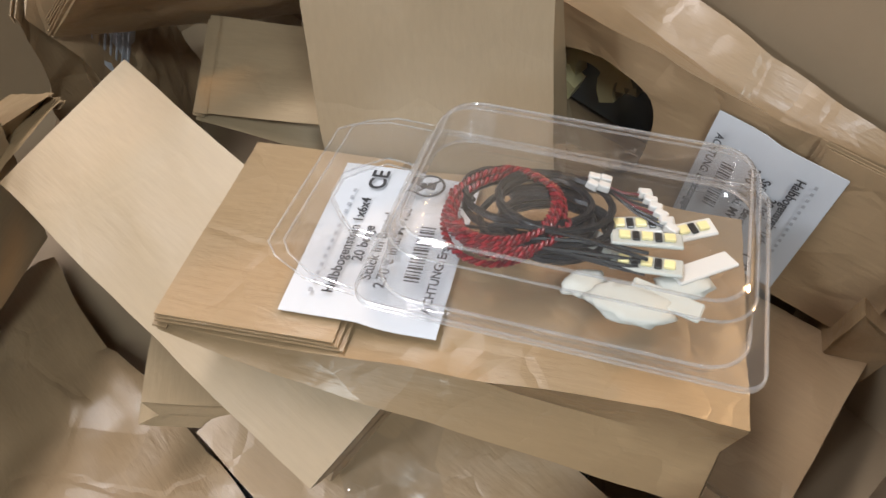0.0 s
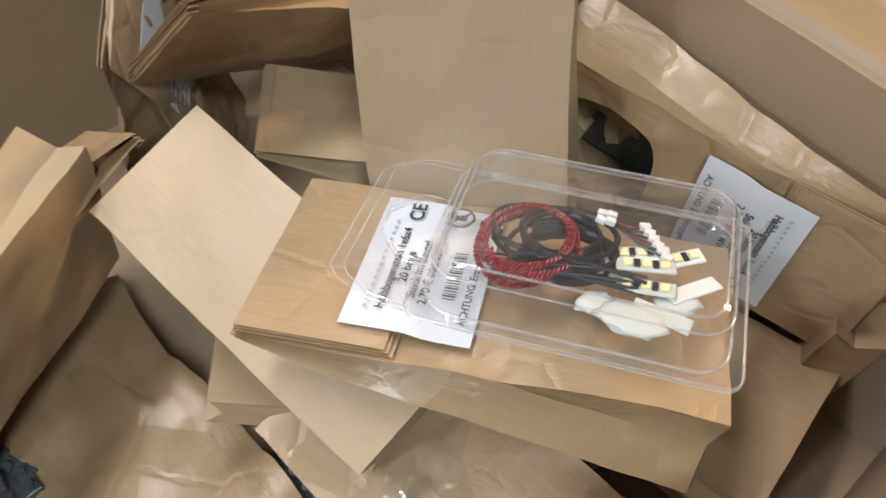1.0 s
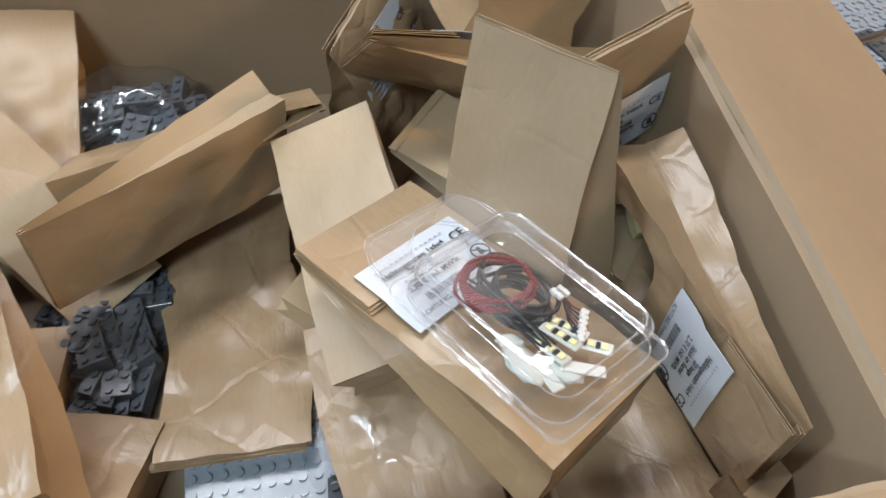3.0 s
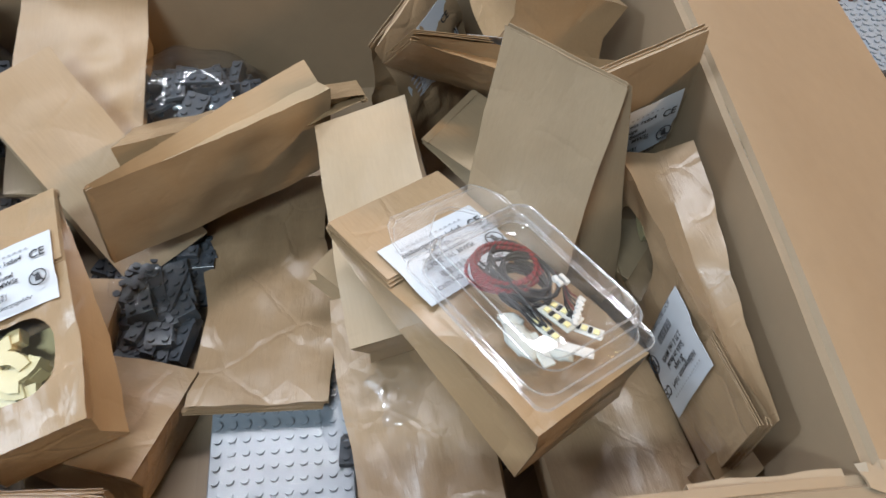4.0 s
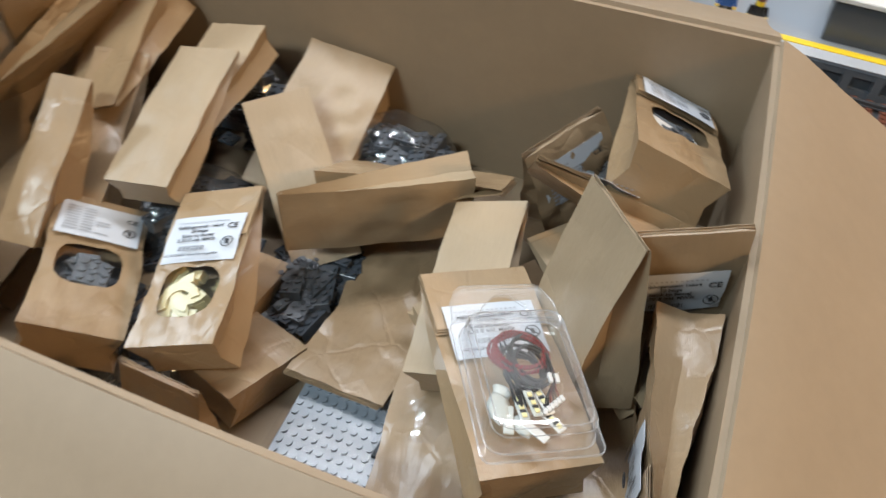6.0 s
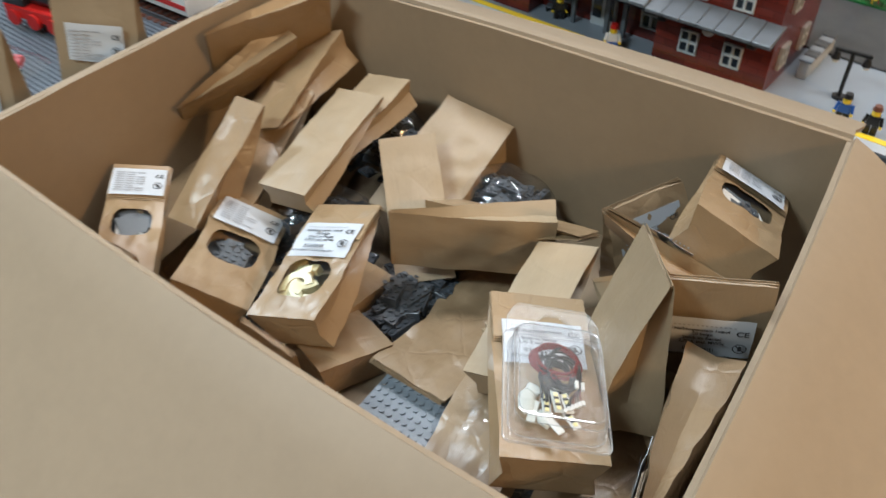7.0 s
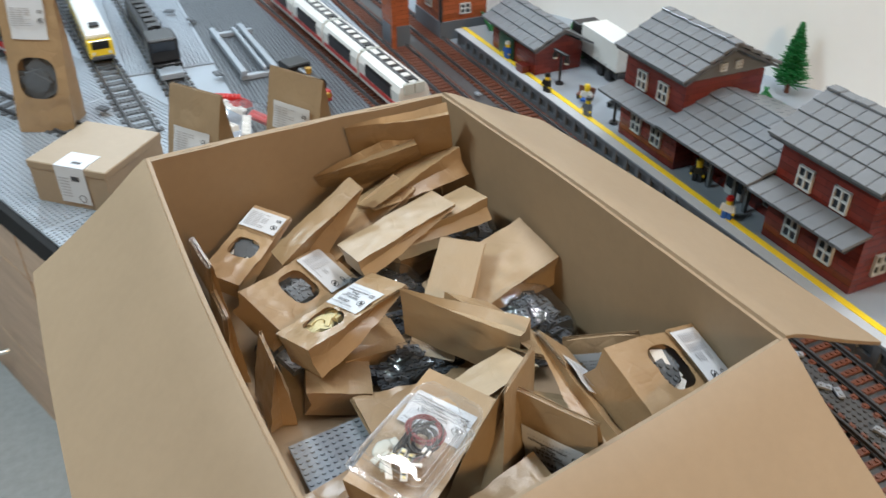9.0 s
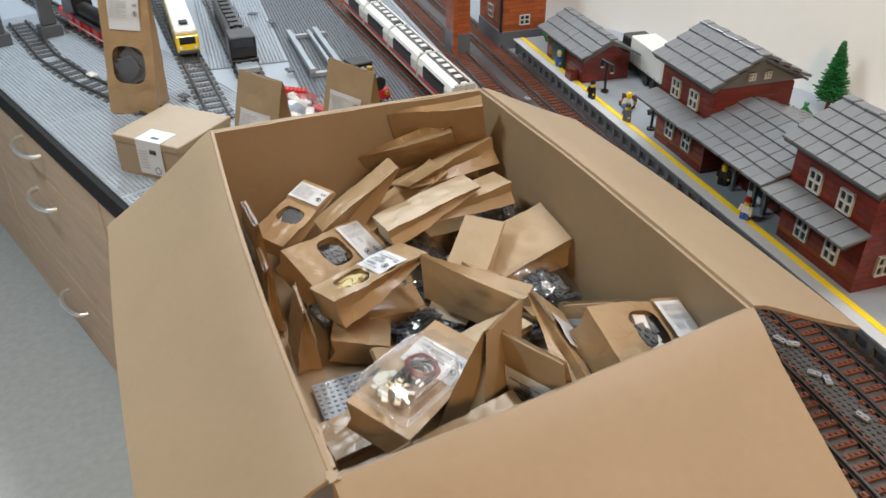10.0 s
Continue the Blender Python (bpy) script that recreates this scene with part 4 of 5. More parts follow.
for y0, y1 in ((1.865, 2.60), (1.062, 1.862), (0.52, 1.059), (-0.021, 0.517), (-0.830, -0.024)):
    unit = thing("drawer_unit", EP, "walnut-brown drawer unit with arched steel handles under the table", "drawer unit", "drawer units under the table")
    part("carcass", box_bm(0.032, 0.50, y0, y1, -0.852, TABLE - 0.046), OAK, unit)
    part("plinth", box_bm(0.045, 0.48, y0 + 0.01, y1 - 0.01, FLOOR, -0.853), BLACK, unit, "recessed black plinth")
    for z0, z1, grip in ((-0.376, -0.250, -0.312), (-0.662, -0.379, -0.444), (-0.850, -0.665, -0.737)):
        front = part("drawer_front", box_bm(0.012, 0.031, y0 + 0.002, y1 - 0.002, z0, z1, 0.001), OAK, unit)
        part("handle", handle_bm(0.13), METAL, front, "arched steel handle", m=Matrix.Translation((0.012, (y0 + y1) / 2, grip)), smooth=True)


# ---- toy railway ----
LP = pose(0.68, 0, 0, 0, 0, -4.86)        # x away from the platform's edge, y along the tracks
DECK = -0.165


def studded(name, x0, x1, y0, y1, z, mat, m, text, thick=0.004, seg=8, flat=False):
    ob = tagged(thing(name, m, text, "baseplate"), group="plates of the layout")
    part("plate", box_bm(x0, x1, y0, y1, z - thick, z), mat, ob)
    if not flat:
        nx, ny = int((x1 - x0) / 0.008), int((y1 - y0) / 0.008)
        me = studs_bm([(x0 + 0.004 + 0.008 * i, y0 + 0.004 + 0.008 * j, z) for i in range(nx) for j in range(ny)], seg=seg)
        me.materials.append(mat)
        tagged(part("stud", me, None, ob), kind="stuff")
    return ob


DARK_DECK = plain("dark_ballast_plastic", (0.062, 0.064, 0.068), 0.36, vary=0.25, scale=60)
for k in range(4):
    studded("baseplate", 0.003, 0.384, 0.52 + 0.384 * k, 0.52 + 0.384 * (k + 1) - 0.0008, TABLE, GREY_PLATE, PP, "light grey studded plate on the table", seg=8 if k < 2 else 6)
for k in range(3):
    studded("baseplate", 0.003, 0.258, -1.15 + 0.384 * k, -1.15 + 0.384 * (k + 1) - 0.0008, TABLE, GREY_PLATE, PP, "light grey studded plate on the table", seg=8, flat=k == 0)
studded("baseplate", -0.088, 0.0, -1.2, 2.6, TABLE - 0.0005, DARK_DECK, LP, "dark grey studded ballast plate beside the platform", seg=6, flat=True)
studded("baseplate", -0.096, -0.062, -0.6, 0.9, TABLE + 0.002, DARK_DECK, LP, "dark grey studded strip between the tracks", seg=8)
studded("baseplate", -0.164, -0.088, -1.2, 2.6, TABLE - 0.001, DARK_DECK, LP, "dark grey ballast plate", flat=True)
studded("baseplate", -0.270, -0.165, -0.62, -0.04, TABLE - 0.0003, GREY_PLATE, LP, "light grey studded plate by the track", seg=8)
studded("baseplate", -0.235, -0.164, 0.62, 2.6, TABLE + 0.004, GREY_PLATE, LP, "blue-grey studded road strip", seg=6)
studded("baseplate", -0.520, -0.235, 0.75, 2.3, TABLE + 0.0006, MID_PLATE, LP, "dark grey studded yard plate", seg=6)
studded("baseplate", -0.700, -0.520, 1.35, 2.3, TABLE + 0.0003, GREY_PLATE, LP, "light grey studded yard plate", seg=6)
solid("layout_base", prism_bm([(0.68, -1.6), (1.87, -1.6), (0.522, 2.9), (-0.80, 2.9)], TABLE - 0.004, TABLE - 0.0025), GREY_PLATE,
      "grey plastic base of the toy railway", "base", "structure")
# stray grey tiles left between the tracks
for x, y, rz in ((-0.082, 0.118, 20), (-0.072, 0.105, 60), (-0.083, 0.05, 40), (-0.076, 0.035, -20), (-0.080, -0.028, 15), (-0.078, 0.62, 30), (-0.081, 0.95, 10)):
    little_brick(0.008, 0.016, 0.0032, GREY_PLATE, None, LP @ pose(x, y, TABLE + 0.0062, 0, 0, rz), name="loose_plate")
for ob in [o for o in scene.objects if o.name.startswith("loose_plate")]:
    tagged(ob, "loose light grey toy plate between the tracks", "toy plate", "loose toy plates")

TIE = {}


def tie_mesh(mat):
    if mat.name not in TIE:
        wide = mat is DARK_PLATE
        half = 0.0078 if wide else 0.004
        bm = box_bm(-0.032, 0.032, -half, half, 0, 0.0032, 0.0004)
        for x in (-0.028, -0.012, -0.004, 0.004, 0.012, 0.028):
            for y in (-0.004, 0.004) if wide else (0.0,):
                cyl_bm(0.0024, 0.0032, 0.0048, 6, m=Matrix.Translation((x, y, 0)), bm=bm)
        TIE[mat.name] = mesh_of(bm, "tie", mat)
    return TIE[mat.name]


def track(m, length, mat, rail, text, pitch=0.016, singles=True):
    pitch = 0.032 if mat is DARK_PLATE else pitch
    ob = thing("track", m, text, "track", "tracks of the toy railway")
    for s in (-1, 1):
        bm = box_bm(s * 0.0200 - 0.0020, s * 0.0200 + 0.0020, 0, length, 0.0032, 0.0085, 0.0005)
        box_bm(s * 0.0200 - 0.0038, s * 0.0200 + 0.0038, 0, length, 0.0030, 0.0042, bm=bm)
        part("rail", bm, rail, ob)
    n = int(length / pitch)
    if singles:
        for k in range(n):
            part("tie", tie_mesh(mat), None, ob, m=Matrix.Translation((0, (k + 0.5) * pitch, 0)))
    else:
        me = tie_mesh(mat)
        bm = bmesh.new()
        for k in range(n):
            t = bmesh.new()
            t.from_mesh(me)
            merge(bm, t, Matrix.Translation((0, (k + 0.5) * pitch, 0)))
        tagged(part("tie", bm, mat, ob), kind="stuff")
    return ob


RAIL = plain("dark_grey_rail", (0.055, 0.056, 0.06), 0.22, vary=0.1)
track(LP @ pose(-0.034, -0.75, TABLE), 2.9, BROWN, RAIL, "straight toy track with reddish-brown ties beside the platform")
track(LP @ pose(-0.127, -0.75, TABLE), 2.9, BROWN, RAIL, "straight toy track with reddish-brown ties")
track(pose(0.445, -0.66, TABLE, 0, 0, 11.5), 0.62, DARK_PLATE, RAIL, "toy track with dark grey ties past the carton", 0.032)
track(pose(0.500, 0.70, TABLE + 0.001, 0, 0, -1), 1.9, BROWN, RAIL, "toy track with brown ties under the white train", singles=False)
track(pose(0.072, 1.10, TABLE, 0, 0, 1), 1.3, DARK_PLATE, RAIL, "toy track with dark grey ties under the yellow train", singles=False)
track(pose(0.172, 1.22, TABLE, 0, 0, -2), 1.2, DARK_PLATE, RAIL, "toy track with dark grey ties under the black locomotive", singles=False)
for x, y, rz, length in ((0.025, 1.060, 28.0, 0.268), (-0.101, 1.297, 26.5, 0.170), (-0.177, 1.449, 20.0, 0.190), (-0.242, 1.628, 12.7, 0.320)):
    track(pose(x, y, TABLE, 0, 0, rz), length, DARK_PLATE, RAIL, "curving toy track with dark grey ties along the table edge")
track(pose(-0.030, 1.47, TABLE + 0.0004, 0, 0, 19), 0.9, DARK_PLATE, RAIL, "toy track with dark grey ties under the steam engine", singles=False)

# ---- platform ----
platform = thing("platform", LP, "light grey toy station platform with a yellow safety line", "platform")
part("deck", prism_bm([(0.0, -1.1), (0.70, -1.1), (0.70, 0.09), (0.250, 1.23), (0.0, 1.23)], DECK - 0.004, DECK), plain("platform_grey", (0.265, 0.295, 0.335), 0.34, vary=0.06, scale=12), platform)
part("safety_line", box_bm(0.0162, 0.0262, -1.1, 1.23, DECK + 0.0002, DECK + 0.0020), YELLOW, platform, "yellow safety line")
part("edge_stone", box_bm(-0.002, 0.016, -1.1, 1.23, DECK + 0.0002, DECK + 0.0012), plain("pale_edge_grey", (0.42, 0.44, 0.47), 0.3, vary=0.06), platform)
part("back_wall", box_bm(0.006, 0.010, -1.1, 1.23, TABLE, DECK - 0.004), DARK_PLATE, platform)
for k in range(72):
    v = -1.1 + k * 0.032
    bm = box_bm(0.0, 0.006, v, v + 0.010, TABLE - 0.002, DECK - 0.004)
    box_bm(0.001, 0.006, v + 0.010, v + 0.032, TABLE - 0.002, TABLE + 0.008, bm=bm)
    box_bm(0.001, 0.006, v + 0.010, v + 0.032, DECK - 0.012, DECK - 0.004, bm=bm)
    part("wall_panel", bm, MID_PLATE, platform)


# ---- buildings ----
def brickwork(name, colour):
    m, nt, b = material(name)
    tc = nt.nodes.new("ShaderNodeTexCoord")
    parts = nt.nodes.new("ShaderNodeSeparateXYZ")
    nt.links.new(tc.outputs["Object"], parts.inputs[0])
    along = nt.nodes.new("ShaderNodeMath")
    along.operation = "ADD"
    nt.links.new(parts.outputs["X"], along.inputs[0])
    nt.links.new(parts.outputs["Y"], along.inputs[1])
    mp = nt.nodes.new("ShaderNodeCombineXYZ")
    nt.links.new(along.outputs[0], mp.inputs["X"])
    nt.links.new(parts.outputs["Z"], mp.inputs["Y"])
    br = nt.nodes.new("ShaderNodeTexBrick")
    br.inputs["Scale"].default_value = 1.0
    br.inputs["Brick Width"].default_value, br.inputs["Row Height"].default_value = 0.032, 0.0096
    br.inputs["Mortar Size"].default_value = 0.00035
    br.inputs["Color1"].default_value = (*[c * 0.8 for c in colour], 1)
    br.inputs["Color2"].default_value = (*[c * 1.3 for c in colour], 1)
    br.inputs["Mortar"].default_value = (*[c * 0.45 for c in colour], 1)
    nt.links.new(mp.outputs[0], br.inputs["Vector"])
    nt.links.new(br.outputs["Color"], b.inputs["Base Color"])
    bp = node(nt, "ShaderNodeBump", Strength=0.5, Distance=0.0006)
    bp.invert = True
    nt.links.new(br.outputs["Fac"], bp.inputs["Height"])
    nt.links.new(bp.outputs[0], b.inputs["Normal"])
    b.inputs["Roughness"].default_value = 0.26
    return m


BRICK_RED = brickwork("dark_red_bricks", (0.135, 0.020, 0.013))
BRICK_ORANGE = brickwork("dark_orange_bricks", (0.28, 0.075, 0.026))
SLATE = plain("slate_grey_plastic", (0.139, 0.151, 0.168), 0.30, vary=0.16, scale=25)
FRAME = plain("sand_grey_plastic", (0.50, 0.52, 0.53), 0.3, vary=0.04)
PANE = plain("dark_pane", (0.020, 0.026, 0.036), 0.08, vary=0.1)


def toy_window(parent, m, w=0.025, h=0.031):
    """A framed window of four panes, facing along -x."""
    win = part("window", box_bm(-0.001, 0.002, -w / 2, w / 2, -h / 2, h / 2), FRAME, parent, m=m)
    for s in (-1, 1):
        for t in (-1, 1):
            part("pane", box_bm(-0.0016, -0.0012, s * w / 4 - w * 0.17, s * w / 4 + w * 0.17, t * h / 4 - h * 0.185, t * h / 4 + h * 0.185), PANE, win)
    part("window_frame", frame_bm(w, h), FRAME, win)
    return win


def frame_bm(w, h):
    bm = box_bm(-0.004, -0.001, -w / 2, -w / 2 + 0.0022, -h / 2, h / 2)
    box_bm(-0.004, -0.001, w / 2 - 0.0022, w / 2, -h / 2, h / 2, bm=bm)
    box_bm(-0.004, -0.001, -0.0012, 0.0012, -h / 2, h / 2, bm=bm)
    for z in (-h / 2, -0.0011, h / 2 - 0.0022):
        box_bm(-0.0041, -0.0011, -w / 2, w / 2, z, z + 0.0022, bm=bm)
    return bm


SHINGLE = {}


def shingles(parent, p0, along, up, length, rise, mat, size=(0.024, 0.0225), seed=1):
    """Rows of single slanted tiles from the eave p0 up a slope."""
    r = random.Random(seed)
    along, up = Vector(along).normalized(), Vector(up).normalized()
    nrm = along.cross(up)
    if nrm.z < 0:
        nrm = -nrm
    sw, sh = size
    nx, ny = max(1, round(length / sw)), max(1, round(rise / sh))
    sw, sh = length / nx, rise / ny
    key = (round(sw, 5), round(sh, 5), mat.name)
    if key not in SHINGLE:
        bm = box_bm(0.0004, sw - 0.0004, -0.0035, sh - 0.0012, 0, 0.0052, 0.0006)
        SHINGLE[key] = mesh_of(bm, "roof_tile", mat)
    base = Matrix((along, up, nrm)).transposed().to_4x4() if along.cross(up).dot(nrm) > 0 else None
    if base is None:
        along = -along
        p0 = Vector(p0) - along * length
        base = Matrix((along, up, nrm)).transposed().to_4x4()
    for j in range(ny):
        for i in range(nx):
            p = Vector(p0) + along * (sw * i) + up * (sh * j) + nrm * 0.0015
            part("roof_tile", SHINGLE[key], None, parent, m=Matrix.Translation(p) @ base @ pose(0, 0, 0.0008, -7.0 + r.uniform(-1, 1), r.uniform(-1.2, 1.2), 0))


def gable_roof(parent, u0, u1, v0, v1, ze, zr, mat, over=0.008, seed=1, back=False):
    um = (u0 + u1) / 2
    bm = bmesh.new()
    pts = [(u0 - over, ze), (um, zr), (u1 + over, ze), (u1 + over, ze - 0.004), (um, zr - 0.006), (u0 - over, ze - 0.004)]
    lo = [bm.verts.new((x, v0 - over, z)) for x, z in pts]
    hi = [bm.verts.new((x, v1 + over, z)) for x, z in pts]
    bm.faces.new(lo)
    bm.faces.new(hi[::-1])
    for i in range(6):
        bm.faces.new((lo[i], hi[i], hi[(i + 1) % 6], lo[(i + 1) % 6]))
    bmesh.ops.recalc_face_normals(bm, faces=bm.faces)
    roof = part("roof", bm, DARK_PLATE, parent, "grey tiled roof")
    slope = Vector((um - u0 + over, 0, zr - ze))
    shingles(roof, (u0 - over, v0 - over, ze), (0, 1, 0), slope, v1 - v0 + 2 * over, slope.length, mat, seed=seed)
    if back:
        slope = Vector((um - u1 - over, 0, zr - ze))
        shingles(roof, (u1 + over, v0 - over, ze), (0, 1, 0), slope, v1 - v0 + 2 * over, slope.length, mat, seed=seed + 1)
    n = round((v1 - v0 + 2 * over) / 0.0235)
    step = (v1 - v0 + 2 * over) / n
    cap = mesh_of(box_bm(-0.0085, 0.0085, 0.0003, step - 0.0003, 0, 0.0042, 0.0008), "ridge_tile", mat)
    for k in range(n):
        part("ridge_tile", cap, None, roof, m=pose(um, v0 - over + k * step, zr + 0.0012 + 0.0016 * (k % 2), 1.5 * (-1) ** k, 0, 0))
    return roof


def gable_walls(u0, u1, v0, v1, z0, ze, zr):
    bm = bmesh.new()
    um = (u0 + u1) / 2
    pts = [(u0, z0), (u1, z0), (u1, ze), (um, zr), (u0, ze)]
    lo = [bm.verts.new((x, v0, z)) for x, z in pts]
    hi = [bm.verts.new((x, v1, z)) for x, z in pts]
    bm.faces.new(lo)
    bm.faces.new(hi[::-1])
    for i in range(5):
        bm.faces.new((lo[i], hi[i], hi[(i + 1) % 5], lo[(i + 1) % 5]))
    bmesh.ops.recalc_face_normals(bm, faces=bm.faces)
    return bm


station = thing("station_building", LP, "dark red toy station with grey tiled roofs and white windows", "building")
U0, U1 = 0.038, 0.187
for v0, v1, seed in ((0.142, 0.297, 3), (0.498, 0.648, 7)):
    part("wall", gable_walls(U0, U1, v0, v1, DECK, -0.020, 0.026), BRICK_RED, station, "dark red brick walls")
    gable_roof(station, U0, U1, v0, v1, -0.013, 0.032, SLATE, 0.014, seed, back=True)
    for v in (v0 + 0.048, v1 - 0.048):
        for z in (-0.052, -0.128):
            toy_window(station, Matrix.Translation((U0, v, z)))
    for u in (0.078, 0.146) if v0 < 0.3 else ():
        for z in (-0.052, -0.128):
            toy_window(station, pose(u, v0, z, 0, 0, 90))
    gable = bmesh.new()
    for y in (v0 - 0.003, v0 - 0.001):
        gable.faces.new([gable.verts.new(p) for p in ((U0 - 0.012, y, -0.016), (U1 + 0.012, y, -0.016), ((U0 + U1) / 2, y, 0.029))])
    part("gable", gable, SLATE, station, "slate grey gable field")
    for u in (0.098, 0.127):
        toy_window(station, pose(u, v0 - 0.003, -0.001, 0, 0, 90), 0.013, 0.013)
# middle wing with the long sloping roof
part("wall", box_bm(0.075, U1, 0.297, 0.498, DECK, -0.075), BRICK_RED, station)
mid = bmesh.new()
for a, b in (((-0.004, -0.084), (0.112, -0.042)),):
    vs = [mid.verts.new(p) for p in ((a[0], 0.297, a[1]), (a[0], 0.498, a[1]), (b[0], 0.498, b[1]), (b[0], 0.297, b[1]))]
    mid.faces.new(vs)
bmesh.ops.solidify(mid, geom=mid.faces[:], thickness=0.004)
wing = part("roof", mid, DARK_PLATE, station, "grey tiled lean-to roof")
shingles(wing, (-0.004, 0.297, -0.082), (0, 1, 0), (0.116, 0, 0.042), 0.201, 0.123, SLATE, seed=11)
rear = bmesh.new()
vs = [rear.verts.new(p) for p in ((0.112, 0.297, -0.042), (0.112, 0.498, -0.042), (0.215, 0.498, -0.082), (0.215, 0.297, -0.082))]
rear.faces.new(vs)
bmesh.ops.solidify(rear, geom=rear.faces[:], thickness=0.004)
rear_roof = part("roof", rear, SLATE, station)
shingles(rear_roof, (0.215, 0.297, -0.081), (0, 1, 0), (-0.103, 0, 0.040), 0.201, 0.110, SLATE, seed=12)
for v0, v1, seed in ((0.134, 0.297, 13), (0.498, 0.656, 14)):
    bm = bmesh.new()
    vs = [bm.verts.new(p) for p in ((-0.004, v0, -0.086), (-0.004, v1, -0.086), (0.038, v1, -0.072), (0.038, v0, -0.072))]
    bm.faces.new(vs)
    bmesh.ops.solidify(bm, geom=bm.faces[:], thickness=0.003)
    can = part("canopy", bm, SLATE, station, "narrow grey canopy")
    shingles(can, (-0.004, v0, -0.085), (0, 1, 0), (0.042, 0, 0.014), v1 - v0, 0.042, SLATE, (0.022, 0.042), seed)
for v in (0.322, 0.462):
    toy_window(station, Matrix.Translation((0.075, v, -0.128)), 0.028, 0.040)
door = part("door", box_bm(0.069, 0.076, 0.374, 0.412, DECK, -0.100), FRAME, station, "grey double door")
for s in (-1, 1):
    part("pane", box_bm(0.0680, 0.0688, 0.393 + s * 0.0095 - 0.007, 0.393 + s * 0.0095 + 0.007, DECK + 0.012, -0.106), PANE, door)
for v in (0.352, 0.378, 0.432):
    part("column", box_bm(0.052, 0.058, v - 0.003, v + 0.003, DECK, -0.070), MID_PLATE, station)
part("clock", cyl_bm(0.008, 0, 0.004, 20, m=pose(0.026, 0.222, -0.098, 0, -90, 0)), WHITE, station, "round white clock")
for v in (0.285, 0.165, 0.520, 0.640):
    part("lamp", box_bm(0.020, 0.038, v - 0.006, v + 0.006, -0.104, -0.096, 0.001), BLACK, station, "black wall lamp")

shed = thing("shed", LP, "small dark red toy shed with grey tiled roof", "shed")
part("wall", gable_walls(0.030, 0.135, 0.925, 1.105, DECK, -0.112, -0.085), BRICK_RED, shed)
gable_roof(shed, 0.030, 0.135, 0.915, 1.115, -0.108, -0.074, SLATE, 0.012, 21)
part("door", box_bm(0.026, 0.031, 1.01, 1.07, DECK, -0.120), plain("dark_green_plastic", (0.012, 0.06, 0.035), 0.35), shed, "dark green gate")
part("flower_box", box_bm(0.010, 0.028, 0.94, 0.968, DECK, DECK + 0.016, 0.001), DARK_RED, shed)

tower = thing("signal_tower", pose(0.672, 1.30, 0, 0, 0, -4.86), "orange-brown brick toy tower on a grey base", "tower")
part("base", box_bm(-0.020, 0.020, -0.035, 0.035, TABLE, -0.15), MID_PLATE, tower)
part("wall", box_bm(-0.019, 0.019, -0.034, 0.034, -0.15, 0.06), BRICK_ORANGE, tower)
part("pillar", box_bm(-0.024, -0.014, -0.040, -0.030, TABLE, 0.06), BRICK_ORANGE, tower)
house = thing("goods_house", pose(0.83, 1.31, 0, 0, 0, -4.86), "orange-brown brick toy house at the platform's end", "house")
part("base", box_bm(-0.058, 0.06, -0.05, 0.10, TABLE, -0.160), MID_PLATE, house)
part("wall", box_bm(-0.055, 0.06, -0.045, 0.10, -0.160, 0.06), BRICK_ORANGE, house)
toy_window(house, pose(0.005, -0.045, -0.135, 0, 0, 90), 0.026, 0.024)
toy_window(house, pose(-0.055, 0.02, -0.125), 0.03, 0.03)
part("downpipe", box_bm(-0.058, -0.052, -0.048, -0.040, -0.16, 0.06), BLACK, house)

villa = thing("villa", LP, "tan toy house with brown windows behind the flower bed", "house")
part("wall", box_bm(0.45, 0.58, -0.02, 0.24, DECK, -0.03), TAN, villa)
part("base", box_bm(0.446, 0.58, -0.022, 0.242, DECK, DECK + 0.02), BROWN, villa)
for v in (0.03, 0.09, 0.15, 0.21):
    w = part("window", box_bm(0.447, 0.451, v - 0.014, v + 0.014, -0.13, -0.085), BROWN, villa)
    part("pane", box_bm(0.4455, 0.4468, v - 0.010, v + 0.010, -0.126, -0.089), PANE, w)
part("roof", box_bm(0.43, 0.60, -0.04, 0.26, -0.03, -0.022), DARK_PLATE, villa)

# flower bed
bed = thing("flower_bed", LP, "bed of pink and yellow toy flowers on green stems", "flower bed")
rnd = random.Random(8)
part("soil", box_bm(0.365, 0.405, 0.0, 0.24, DECK, DECK + 0.006), GREEN, bed)
PINK = plain("pink_plastic", (0.75, 0.16, 0.30), 0.3, vary=0.05)
for k in range(34):
    bm = cyl_bm(0.0012, 0, 0.010, 5)
    for q in range(5):
        merge(bm, cyl_bm(0.0036, 0.010, 0.014, 7, 0.002, m=pose(0.0045 * math.cos(q * 1.256), 0.0045 * math.sin(q * 1.256), 0)))
    part("flower", bm, (PINK, YELLOW, GREEN)[k % 3], bed, m=Matrix.Translation((0.385 + rnd.uniform(-0.017, 0.017), 0.003 + k * 0.007, DECK + 0.005)))
studded("paving", 0.190, 0.365, -0.3, 0.30, DECK + 0.003, DARK_DECK, LP, "dark grey toy paving behind the station", flat=True)

